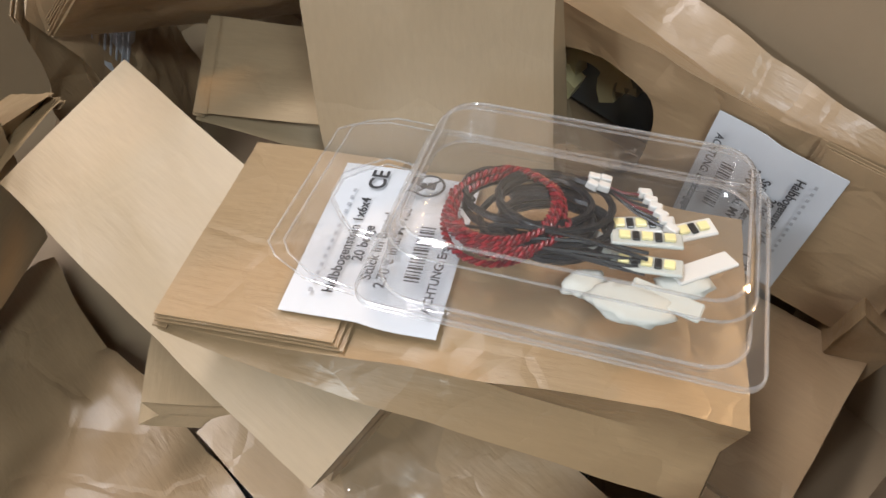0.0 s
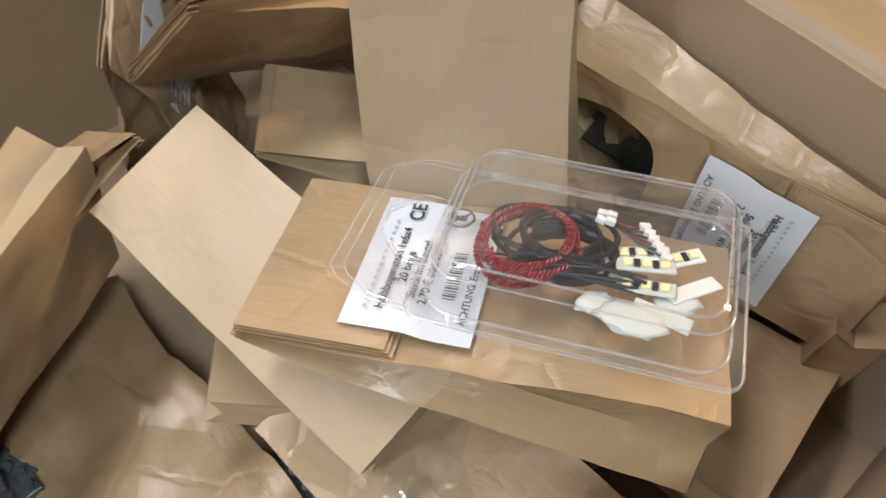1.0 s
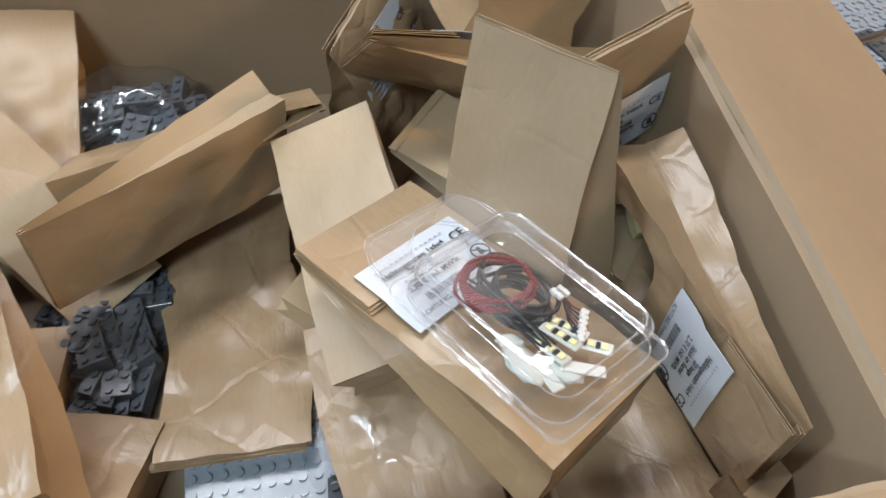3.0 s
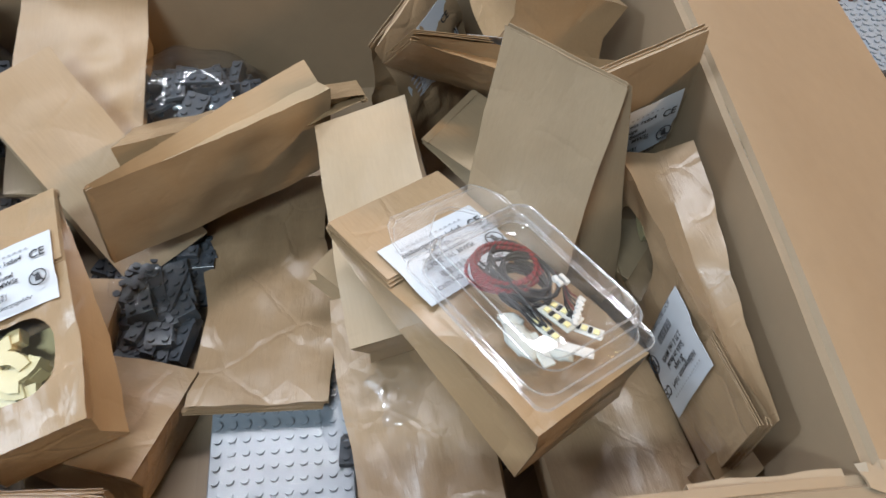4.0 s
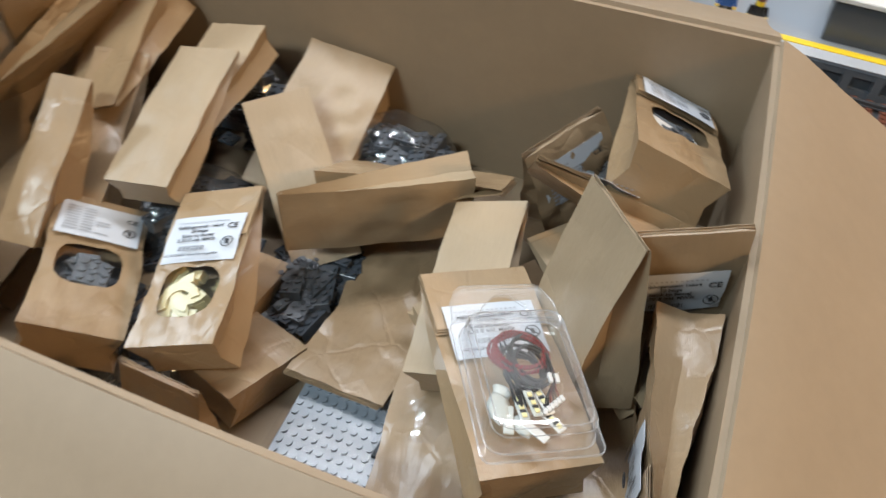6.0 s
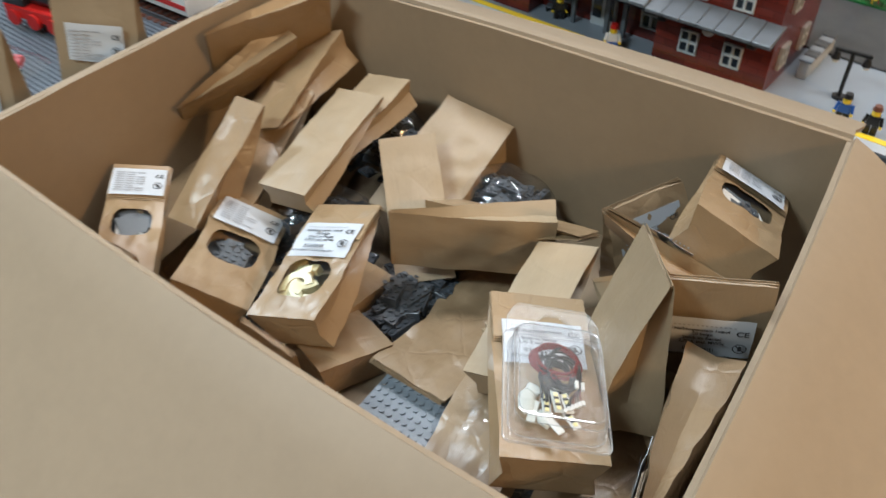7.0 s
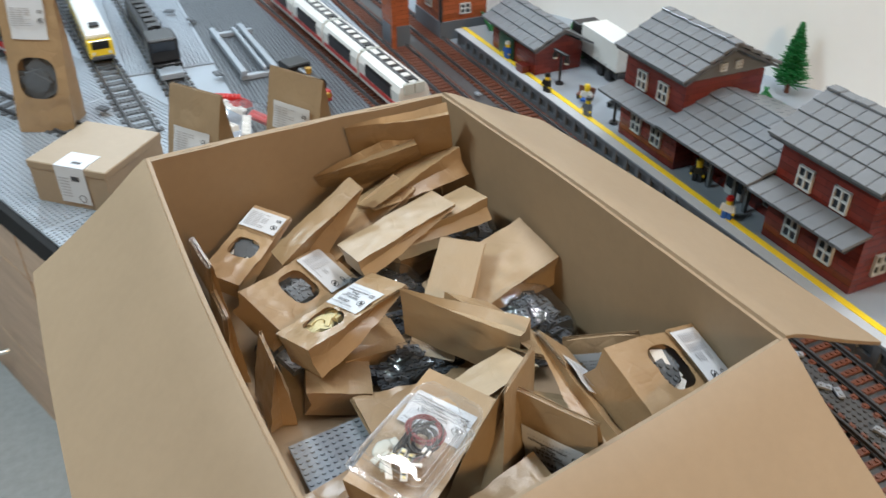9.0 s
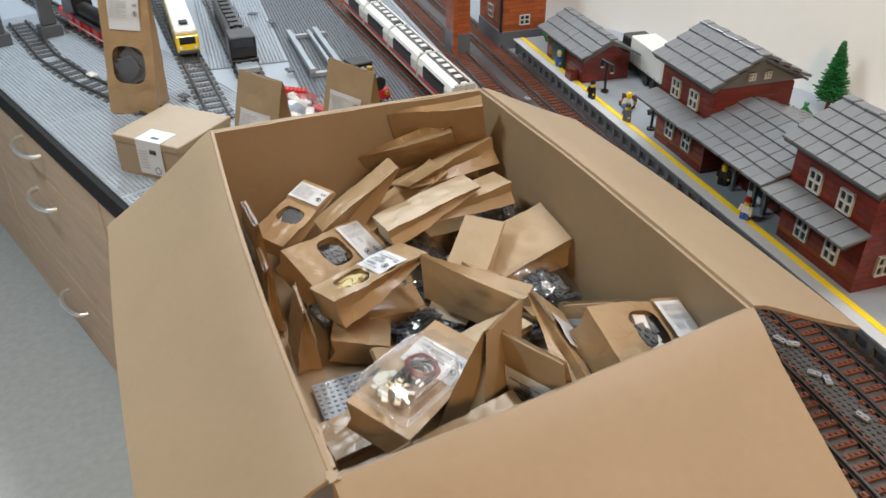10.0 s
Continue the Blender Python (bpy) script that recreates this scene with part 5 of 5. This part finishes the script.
# lorry with a white box body
lorry = thing("lorry", pose(0.935, 0.885, 0, 0, 0, -8), "toy lorry with a white box body and black chassis", "lorry")
part("chassis", box_bm(-0.026, 0.026, -0.09, 0.09, DECK + 0.010, DECK + 0.022, 0.001), BLACK, lorry)
part("box_body", box_bm(-0.028, 0.028, -0.085, 0.055, DECK + 0.022, DECK + 0.078, 0.002), WHITE, lorry, "white ribbed box body")
part("cab", box_bm(-0.026, 0.026, 0.060, 0.098, DECK + 0.018, DECK + 0.07, 0.002), BLACK, lorry)
for s in (-1, 1):
    for v in (-0.06, -0.03, 0.07):
        part("wheel", cyl_bm(0.010, -0.004, 0.004, 16, m=pose(s * 0.027, v, DECK + 0.010, 0, 90, 0)), BLACK, lorry)
for k in range(8):
    part("rib", box_bm(-0.0288, -0.028, -0.083 + k * 0.0165, -0.079 + k * 0.0165, DECK + 0.024, DECK + 0.030), FRAME, lorry)

# conifer
tree = thing("fir_tree", pose(1.155, 0.617, DECK, 0, 0, 0) @ Matrix.Diagonal((0.68, 0.68, 0.70, 1)), "dark green toy fir tree behind the station", "tree")
part("trunk", cyl_bm(0.007, 0, 0.19, 8, 0.002), BROWN, tree)
bm = bmesh.new()
rnd = random.Random(2)
for k in range(230):
    f = (k / 230) ** 0.85
    z = 0.020 + f * 0.172
    reach = (0.056 * (1 - f) + 0.006) * rnd.uniform(0.75, 1.1)
    q = k * 2.399
    own = cyl_bm(0.0040, 0, reach, 5, 0.0012)
    merge(bm, own, pose(0, 0, z) @ pose(0, 0, 0, 0, 0, math.degrees(q)) @ pose(0, 0, 0, 0, 70 + rnd.uniform(-8, 18), 0))
    for s in (-1, 1):
        own = cyl_bm(0.0028, 0, reach * 0.4, 4, 0.001)
        merge(bm, own, pose(0, 0, z) @ pose(0, 0, 0, 0, 0, math.degrees(q)) @ pose(0, 0, 0, 0, 72, 0) @ pose(0, 0, reach * 0.5, 0, 0, 0) @ pose(0, 0, 0, s * 45, 0, 0))
part("crown", bm, GREEN, tree)
shrub = thing("shrub", pose(1.06, 0.70, DECK), "low green toy hedge behind the station", "hedge")
bm = bmesh.new()
for k in range(60):
    merge(bm, cyl_bm(0.005, 0, 0.022, 5, 0.002), pose(rnd.uniform(-0.05, 0.05), rnd.uniform(-0.12, 0.12), 0.0, rnd.uniform(-40, 40), rnd.uniform(-40, 40), 0))
tagged(part("leaves", bm, GREEN, shrub), kind="stuff")
garden = thing("shrub", pose(0.91, 1.10, DECK, 0, 0, 14), "green and yellow toy plants behind the shed", "hedge")
bm = bmesh.new()
for k in range(70):
    merge(bm, cyl_bm(0.005, 0, 0.024, 5, 0.002), pose(rnd.uniform(-0.05, 0.08), rnd.uniform(-0.16, 0.16), 0.0, rnd.uniform(-40, 40), rnd.uniform(-40, 40), 0))
tagged(part("leaves", bm, GREEN, garden), kind="stuff")
cart = thing("toy_stall", pose(1.02, 0.40, DECK) @ Matrix.Diagonal((0.6, 0.6, 0.6, 1)), "yellow and blue toy stall behind the station", "stall")
part("counter", box_bm(-0.03, 0.03, -0.05, 0.05, 0, 0.06, 0.002), YELLOW, cart)
part("awning", box_bm(-0.04, 0.04, -0.06, 0.06, 0.09, 0.098, 0.002), BLUE, cart)
for s in (-1, 1):
    part("post", box_bm(s * 0.03 - 0.002, s * 0.03 + 0.002, -0.05, -0.046, 0.06, 0.09), WHITE, cart)


# ---- figures, lamps, benches on the platform ----
def figure(x, y, rz, torso, legs, cap, seat=False):
    """A toy figure as one plain mesh with coloured sections."""
    mats = [legs, torso, YELLOW, cap]
    bm = bmesh.new()

    def add(own, i):
        for f in own.faces:
            f.material_index = i
        merge(bm, own)
    if seat:
        add(box_bm(-0.0075, 0.0075, -0.012, 0.002, 0.004, 0.0095, 0.0008), 0)
        z = 0.0095
    else:
        add(box_bm(-0.0076, -0.0004, -0.004, 0.004, 0, 0.0125, 0.0008), 0)
        add(box_bm(0.0004, 0.0076, -0.004, 0.004, 0, 0.0125, 0.0008), 0)
        z = 0.0125
    own = box_bm(-0.0076, 0.0076, -0.004, 0.004, z, z + 0.0125, 0.0008)
    for v in own.verts:
        if v.co.z > z + 0.006:
            v.co.x *= 0.78
    add(own, 1)
    for s in (-1, 1):
        add(cyl_bm(0.0021, 0, 0.0105, 7, m=pose(s * 0.0078, 0, z + 0.0115, 180 - 18, s * -12, 0)), 1)
        add(cyl_bm(0.0019, 0, 0.003, 7, m=pose(s * 0.0098, -0.0036, z + 0.0008, 90, 0, 0)), 2)
    add(cyl_bm(0.0050, z + 0.0130, z + 0.0215, 14), 2)
    add(cyl_bm(0.0054, z + 0.0200, z + 0.0250, 14, 0.0045), 3)
    add(cyl_bm(0.0060, z + 0.0195, z + 0.0206, 14), 3)
    ob = part("toy_figure", bm, mats, None, m=pose(x, y, DECK, 0, 0, rz))
    return ob


FIGS = (
    (0.729, 0.345, -70, WHITE, BLUE, RED, "toy figure with a red cap and blue trousers on the platform"),
    (0.770, 0.448, -60, BLACK, BLACK, YELLOW, "toy figure in black at the station porch"),
    (0.764, 0.718, -80, MID_PLATE, MID_PLATE, DARK_PLATE, "toy figure in grey on the platform"),
    (0.763, 0.841, -80, BLACK, BLACK, BLACK, "toy figure in black near the shed"),
    (0.790, 1.020, -80, BLUE, BLUE, WHITE, "toy figure in blue overalls by the shed"),
    (0.723, 0.040, -90, BLUE, BLACK, BLACK, "toy figure in blue with a black cap"),
    (0.714, 0.005, -90, BLACK, BLACK, BROWN, "toy figure in black with brown hair"),
)
for x, y, rz, torso, legs, cap, text in FIGS:
    tagged(figure(x, y, rz, torso, legs, cap), text, "toy figure", "figures on the platform")
tagged(figure(0.800, 0.768, -60, WHITE, BLUE, YELLOW, True), "seated toy figure in blue on a bench", "toy figure", "figures on the platform")


def bench(x, y, rz, mat, text):
    ob = thing("bench", pose(x, y, DECK, 0, 0, rz), text, "bench")
    part("seat", box_bm(-0.016, 0.016, -0.006, 0.008, 0.006, 0.0092, 0.0006), mat, ob)
    part("backrest", box_bm(-0.016, 0.016, 0.007, 0.0095, 0.010, 0.022, 0.0006), mat, ob)
    for s in (-1, 1):
        part("leg", box_bm(s * 0.013 - 0.0015, s * 0.013 + 0.0015, -0.005, 0.007, 0, 0.006), BLACK, ob)


bench(0.806, 0.780, -60, BROWN, "brown toy bench on the platform")
bench(0.830, 0.72, -70, BLACK, "black toy bench on the platform")
bench(0.785, 0.460, -85, DARK_PLATE, "dark toy bench at the station porch")


def lamp_post(x, y, text):
    ob = thing("lamp_post", pose(x, y, DECK), text, "lamp post", "lamp posts on the platform")
    part("foot", cyl_bm(0.008, 0, 0.004, 12), BLACK, ob)
    part("post", cyl_bm(0.0026, 0.004, 0.062, 8), BLACK, ob)
    part("arm", box_bm(-0.003, 0.003, -0.022, 0.022, 0.060, 0.065, 0.001), BLACK, ob)
    for s in (-1, 1):
        part("lantern", cyl_bm(0.0062, 0.050, 0.060, 10, 0.003, m=Matrix.Translation((0, s * 0.018, 0))), BLACK, ob)
        part("globe", cyl_bm(0.004, 0.046, 0.050, 10), WHITE, ob, m=Matrix.Translation((0, s * 0.018, 0)))


for x, y in ((0.787, 0.672), (0.806, 0.861), (0.775, 0.056)):
    lamp_post(x, y, "black toy lamp post on the platform")
kiosk = thing("kiosk", pose(0.74, -0.10, DECK, 0, 0, -5), "white-roofed toy kiosk at the platform's end", "kiosk")
part("body", box_bm(-0.03, 0.05, -0.05, 0.03, 0, 0.05, 0.001), DARK_PLATE, kiosk)
part("roof", box_bm(-0.036, 0.056, -0.056, 0.036, 0.05, 0.056, 0.001), WHITE, kiosk)
hut = thing("tool_box", pose(0.845, 0.105, DECK, 0, 0, -5), "low grey toy wall with stone tiles beside the station", "low wall")
part("wall", box_bm(-0.05, 0.05, -0.006, 0.006, 0, 0.022, 0.001), FRAME, hut)
for k in range(6):
    part("stone", box_bm(-0.050 + k * 0.0168, -0.036 + k * 0.0168, -0.0085, 0.0085, 0.022, 0.026, 0.001), (GREY_PLATE, DARK_PLATE)[k % 2], hut)


# ---- trains ----
def wheels(parent, v0, v1, n, z, mat, half=0.020):
    for k in range(n):
        v = v0 + (v1 - v0) * k / max(1, n - 1)
        for s in (-1, 1):
            part("wheel", cyl_bm(0.0085, -0.003, 0.003, 14, m=pose(s * half, v, z + 0.0085, 0, 90, 0)), mat, parent)


TOP = TABLE + 0.0085
express = thing("express_train", pose(0.500, -0.10, TOP + 0.001, 0, 0, -1.2), "white and red toy express train with black windows", "train")
for k in range(4):
    v0, v1 = 1.02 + k * 0.196, 1.02 + k * 0.196 + 0.188
    bm = bmesh.new()
    prof = [(-0.030, 0.010), (0.030, 0.010), (0.031, 0.020), (0.031, 0.048), (0.026, 0.060), (0.016, 0.066), (-0.016, 0.066), (-0.026, 0.060), (-0.031, 0.048), (-0.031, 0.020)]
    lo = [bm.verts.new((x, v0, z)) for x, z in prof]
    hi = [bm.verts.new((x, v1, z)) for x, z in prof]
    if k == 3:
        for v in hi:
            v.co.y -= max(0, (v.co.z - 0.02)) * 0.9
    bm.faces.new(lo)
    bm.faces.new(hi[::-1])
    for i in range(10):
        bm.faces.new((lo[i], hi[i], hi[(i + 1) % 10], lo[(i + 1) % 10]))
    bmesh.ops.recalc_face_normals(bm, faces=bm.faces)
    car = part("carriage", bm, WHITE, express, "white carriage")
    for s in (-1, 1):
        band = bmesh.new()
        side = [(0.0320, 0.028), (0.0320, 0.0400), (0.0320, 0.048), (0.0297, 0.0548), (0.0280, 0.0535), (0.0300, 0.047), (0.0300, 0.040), (0.0300, 0.028)]
        a = [band.verts.new((s * x, v0 + 0.035, z)) for x, z in side]
        b = [band.verts.new((s * x, v1 - (0.06 if k == 3 else 0.035), z)) for x, z in side]
        band.faces.new(a)
        band.faces.new(b[::-1])
        for i in range(8):
            band.faces.new((a[i], b[i], b[(i + 1) % 8], a[(i + 1) % 8]))
        bmesh.ops.recalc_face_normals(band, faces=band.faces)
        part("window_band", band, BLACK, car, "black window band")
        part("stripe", box_bm(s * 0.0314 - 0.0006, s * 0.0314 + 0.0006, v0 + 0.002, v1 - 0.006, 0.0190, 0.0265), RED, car, "red stripe")
    for s in (-1, 1):
        part("roof_strip", box_bm(s * 0.0095 - 0.0020, s * 0.0095 + 0.0020, v0 + 0.004, v1 - (0.05 if k == 3 else 0.004), 0.0655, 0.0690), DARK_PLATE, car)
        part("end_block", box_bm(s * 0.011 - 0.010, s * 0.011 + 0.010, v0 - 0.004, v0 + 0.004, 0.046, 0.066, 0.0006), CREAM, car, "cream end block")
    for q in range(9):
        part("roof_box", box_bm(-0.0070, 0.0070, v0 + 0.012 + q * 0.016, v0 + 0.0275 + q * 0.016, 0.0660, 0.0690 + 0.001 * (q % 2), 0.0006), WHITE if q % 2 else BLACK, car)
    wheels(car, v0 + 0.03, v1 - 0.03, 4, -0.0005, BLACK)
    part("bogie", box_bm(-0.022, 0.022, v0 + 0.015, v1 - 0.015, 0.004, 0.012), DARK_PLATE, car)

railcar = thing("yellow_train", pose(0.068, 1.49, TOP, 0, 0, -2), "yellow toy railcar with a white roof", "train")
part("body", box_bm(-0.026, 0.026, 0.0, 0.42, 0.008, 0.046, 0.004, 2), YELLOW, railcar, "yellow body")
part("roof", box_bm(-0.025, 0.025, 0.012, 0.42, 0.046, 0.058, 0.005, 2), WHITE, railcar, "white roof")
part("windscreen", box_bm(-0.018, 0.018, -0.0012, 0.004, 0.028, 0.045, 0.001), BLACK, railcar)
part("bumper", box_bm(-0.022, 0.022, -0.004, 0.004, 0.006, 0.014, 0.001), DARK_PLATE, railcar)
part("pantograph", box_bm(-0.010, 0.010, 0.05, 0.075, 0.060, 0.064, 0.001), BLACK, railcar)
for s in (-1, 1):
    part("headlight", cyl_bm(0.0035, 0, 0.003, 10, m=pose(s * 0.017, 0.0, 0.020, 90, 0, 0)), WHITE, railcar)
    part("window_band", box_bm(s * 0.0262 - 0.0006, s * 0.0262 + 0.0006, 0.03, 0.40, 0.028, 0.042), BLACK, railcar)
wheels(railcar, 0.03, 0.38, 6, 0, BLACK)

steam = thing("steam_engine", pose(-0.046, 1.535, TOP, 0, 0, 19), "black toy steam engine with a red chassis", "locomotive")
part("chassis", box_bm(-0.026, 0.026, -0.02, 0.42, 0.008, 0.030, 0.002), RED, steam, "red chassis")
part("boiler", cyl_bm(0.020, 0.0, 0.27, 18, m=pose(0, 0.05, 0.044, -90, 0, 0)), BLACK, steam, "black boiler", smooth=True)
part("cab", box_bm(-0.026, 0.026, 0.30, 0.38, 0.022, 0.078, 0.002), BLACK, steam)
part("chimney", cyl_bm(0.008, 0.060, 0.082, 14), BLACK, steam, m=Matrix.Translation((0, 0.08, 0)))
part("dome", cyl_bm(0.010, 0.058, 0.072, 14, 0.007), BLACK, steam, m=Matrix.Translation((0, 0.17, 0)))
for k in range(6):
    for s in (-1, 1):
        part("wheel", cyl_bm(0.017, -0.003, 0.003, 18, m=pose(s * 0.028, 0.05 + k * 0.055, 0.017, 0, 90, 0)), RED, steam)
for s in (-1, 1):
    part("running_board", box_bm(s * 0.026 - 0.006, s * 0.026 + 0.006, 0.02, 0.30, 0.032, 0.036), BLACK, steam)
    part("coupling_rod", box_bm(s * 0.0325 - 0.001, s * 0.0325 + 0.001, 0.04, 0.33, 0.012, 0.016), METAL, steam)

COAL = plain("coal_grey_plastic", (0.030, 0.032, 0.036), 0.34, vary=0.15, scale=40)
diesel = thing("black_locomotive", pose(0.176, 1.375, TOP, 0, 0, -2), "black and dark grey toy locomotive on a siding", "locomotive")
part("frame", box_bm(-0.030, 0.030, -0.01, 0.40, 0.006, 0.016, 0.001), BLACK, diesel)
part("cab", box_bm(-0.030, 0.030, 0.0, 0.07, 0.016, 0.066, 0.003), BLACK, diesel)
part("hood", box_bm(-0.022, 0.022, 0.07, 0.36, 0.016, 0.056, 0.006, 2), COAL, diesel, "dark grey hood")
part("windscreen", box_bm(-0.024, 0.024, -0.0012, 0.002, 0.040, 0.060, 0.001), PANE, diesel)
for s in (-1, 1):
    part("walkway", box_bm(s * 0.028 - 0.003, s * 0.028 + 0.003, 0.07, 0.36, 0.020, 0.024), COAL, diesel)
    for k in range(8):
        part("rail_post", box_bm(s * 0.0305 - 0.0008, s * 0.0305 + 0.0008, 0.08 + k * 0.038, 0.0816 + k * 0.038, 0.024, 0.040), BLACK, diesel)
    part("buffer", cyl_bm(0.005, 0, 0.008, 12, m=pose(s * 0.017, -0.010, 0.011, 90, 0, 0)), BLACK, diesel)
    part("exhaust", cyl_bm(0.004, 0.056, 0.068, 10, m=Matrix.Translation((s * 0.010, 0.085, 0))), BLACK, diesel)
for k in range(7):
    part("fan", box_bm(-0.012, 0.012, 0.10 + k * 0.035, 0.122 + k * 0.035, 0.060, 0.064, 0.001), BLACK, diesel)
wheels(diesel, 0.03, 0.36, 6, 0, BLACK, 0.022)
part("platform_step", box_bm(-0.024, 0.024, -0.055, -0.012, 0.0, 0.012, 0.001), GREY_PLATE, diesel)

shunter = thing("red_shunter", pose(0.385, 1.04, TOP, 0, 0, 8), "small red toy shunting engine with gold fittings", "locomotive")
part("body", box_bm(-0.024, 0.024, 0.0, 0.12, 0.010, 0.030, 0.002), RED, shunter)
part("boiler", cyl_bm(0.015, 0, 0.07, 16, m=pose(0, 0.0, 0.044, -90, 0, 0)), BLACK, shunter, smooth=True)
part("cab", box_bm(-0.024, 0.024, 0.075, 0.118, 0.030, 0.064, 0.002), BLACK, shunter)
GOLD = plain("gold_plastic", (0.55, 0.33, 0.06), 0.3, metal=0.7)
for s in (-1, 1):
    for v in (0.02, 0.06, 0.10):
        part("wheel", cyl_bm(0.012, -0.003, 0.003, 14, m=pose(s * 0.026, v, 0.012, 0, 90, 0)), RED, shunter)
    part("lamp", cyl_bm(0.005, 0, 0.006, 10, m=pose(s * 0.014, -0.002, 0.024, 90, 0, 0)), GOLD, shunter)
part("dome", cyl_bm(0.006, 0.056, 0.068, 12), GOLD, shunter, m=Matrix.Translation((0, 0.04, 0)))

bundle = thing("bag_of_parts", pose(0.225, 1.03, TABLE, 0, 0, 20), "clear bag with red toy parts behind the carton", "bag of parts")
for k in range(9):
    little_brick(0.016, 0.048, 0.0096, RED if k % 3 else WHITE, bundle, pose(rnd.uniform(-0.05, 0.07), rnd.uniform(-0.03, 0.09), 0.012 + 0.006 * (k % 4), rnd.uniform(-25, 25), rnd.uniform(-25, 25), rnd.uniform(0, 180)))
grid = [[Vector((-0.07 + 0.012 * i, -0.05 + 0.0125 * j, 0.046 * abs(math.sin(math.pi * i / 13)) ** 0.6 * abs(math.sin(math.pi * j / 12)) ** 0.6 + 0.004 * noise.noise(Vector((i * 0.7, j * 0.7, 5))))) for i in range(14)] for j in range(13)]
part("film", sheet_bm(grid, 0), FILM_CRINKLED, bundle, "crinkled clear film", smooth=True).visible_shadow = False

gantry = thing("inspection_pit", pose(0.345, 1.40, TABLE + 0.002, 0, 0, -3), "grey toy rail frame lying on the dark plate", "rail frame")
for x in (-0.035, 0.030):
    part("beam", box_bm(x - 0.006, x + 0.006, -0.15, 0.14, 0.010, 0.022, 0.001), GREY_PLATE, gantry)
part("beam", box_bm(0.008, 0.016, -0.14, 0.13, 0.012, 0.020, 0.001), GREY_PLATE, gantry)
for y in (-0.14, 0.13):
    part("beam", box_bm(-0.041, 0.055, y - 0.006, y + 0.006, 0.0, 0.010, 0.001), GREY_PLATE, gantry)
for k in range(2):
    pier = thing("bridge_pier", pose(-0.350 + 0.118 * k, 1.775 + 0.03 * k, TABLE, 0, 0, 17), "dark grey toy bridge pier near the table edge", "bridge pier", "bridge piers")
    part("foot", box_bm(-0.026, 0.026, -0.02, 0.02, 0, 0.03, 0.002), DARK_PLATE, pier)
    part("shaft", box_bm(-0.017, 0.017, -0.012, 0.012, 0.03, 0.14, 0.002), DARK_PLATE, pier)
for x, y, rz in ((-0.152, 1.447, 25), (0.02, 1.24, 30), (0.26, 1.30, 5), (0.30, 1.66, 5), (0.27, 1.75, 60)):
    ob = little_brick(0.016, 0.024, 0.0032, MID_PLATE if x > 0 else WHITE, None, pose(x, y, TABLE + 0.0105, 0, 0, rz), name="loose_plate")
    tagged(ob, "loose toy plate on the layout", "toy plate", "loose toy plates")

# ---- bags and a packet beside the carton ----
paper_bag(pose(0.0604, 0.7607, TABLE, -3.2, 3.8, -53.1), 0.0874, 0.085, 0.2066, 0.035, 61, "brown paper bag standing on the table behind the carton", KRAFT_DULL, 0.0008, tag=("bars", -0.022), group="bags on the table")
paper_bag(pose(0.2109, 0.7542, TABLE, 2.8, 6.5, -52.8), 0.0891, 0.085, 0.2094, 0.035, 62, "brown paper bag standing on the table near the red engine", KRAFT_DULL, 0.0008, tag=("bars", -0.012), group="bags on the table")


def flat_grey(bag, m, rnd):
    little_brick(0.032, 0.048, 0.0032, MID_PLATE, bag, m @ pose(0, 0, 0), studs=False)


paper_bag(pose(-0.084, 1.206, TABLE, 1, 4, -24), 0.096, 0.074, 0.255, 0.030, 63, "tall paper bag on the table with grey plates in its window", KRAFT, 0.0010, window=flat_grey, fill=flat_grey,
          tag=("bars", 0.008), drop=0.062, win_tall=1.30, tag_size=(0.060, 0.078), group="bags on the table")
packet = thing("cardboard_packet", pose(-0.030, 0.953, TABLE, 0, 0, -47), "small brown cardboard packet with a white label on the table", "packet")
part("body", box_bm(-0.071, 0.071, -0.071, 0.071, 0.0, 0.066, 0.0015), CARD, packet)
part("lid", box_bm(-0.0725, 0.0725, -0.0725, 0.0725, 0.060, 0.073, 0.0015), CARD, packet)
lab = part("label", box_bm(-0.020, 0.034, -0.0733, -0.0726, 0.010, 0.073), LABEL, packet, "white printed label folded over the edge")
part("label", box_bm(-0.020, 0.034, -0.0733, -0.030, 0.0732, 0.0738), LABEL, packet)
bars = bmesh.new()
for k in range(7):
    box_bm(-0.016, 0.002, -0.0738, -0.0734, 0.052 - k * 0.0052, 0.0535 - k * 0.0052, bm=bars)
part("print", bars, INK_GREY, lab)
part("print", box_bm(0.008, 0.022, -0.0738, -0.0734, 0.050, 0.058), INK, lab)
part("print", box_bm(0.004, 0.020, -0.062, -0.056, 0.0739, 0.0742), INK, lab)
part("print", tube_bm([(0.020 + 0.006 * math.cos(q * math.pi / 8), -0.0736, 0.020 + 0.006 * math.sin(q * math.pi / 8)) for q in range(16)], 0.0006, 4, True), INK, lab)
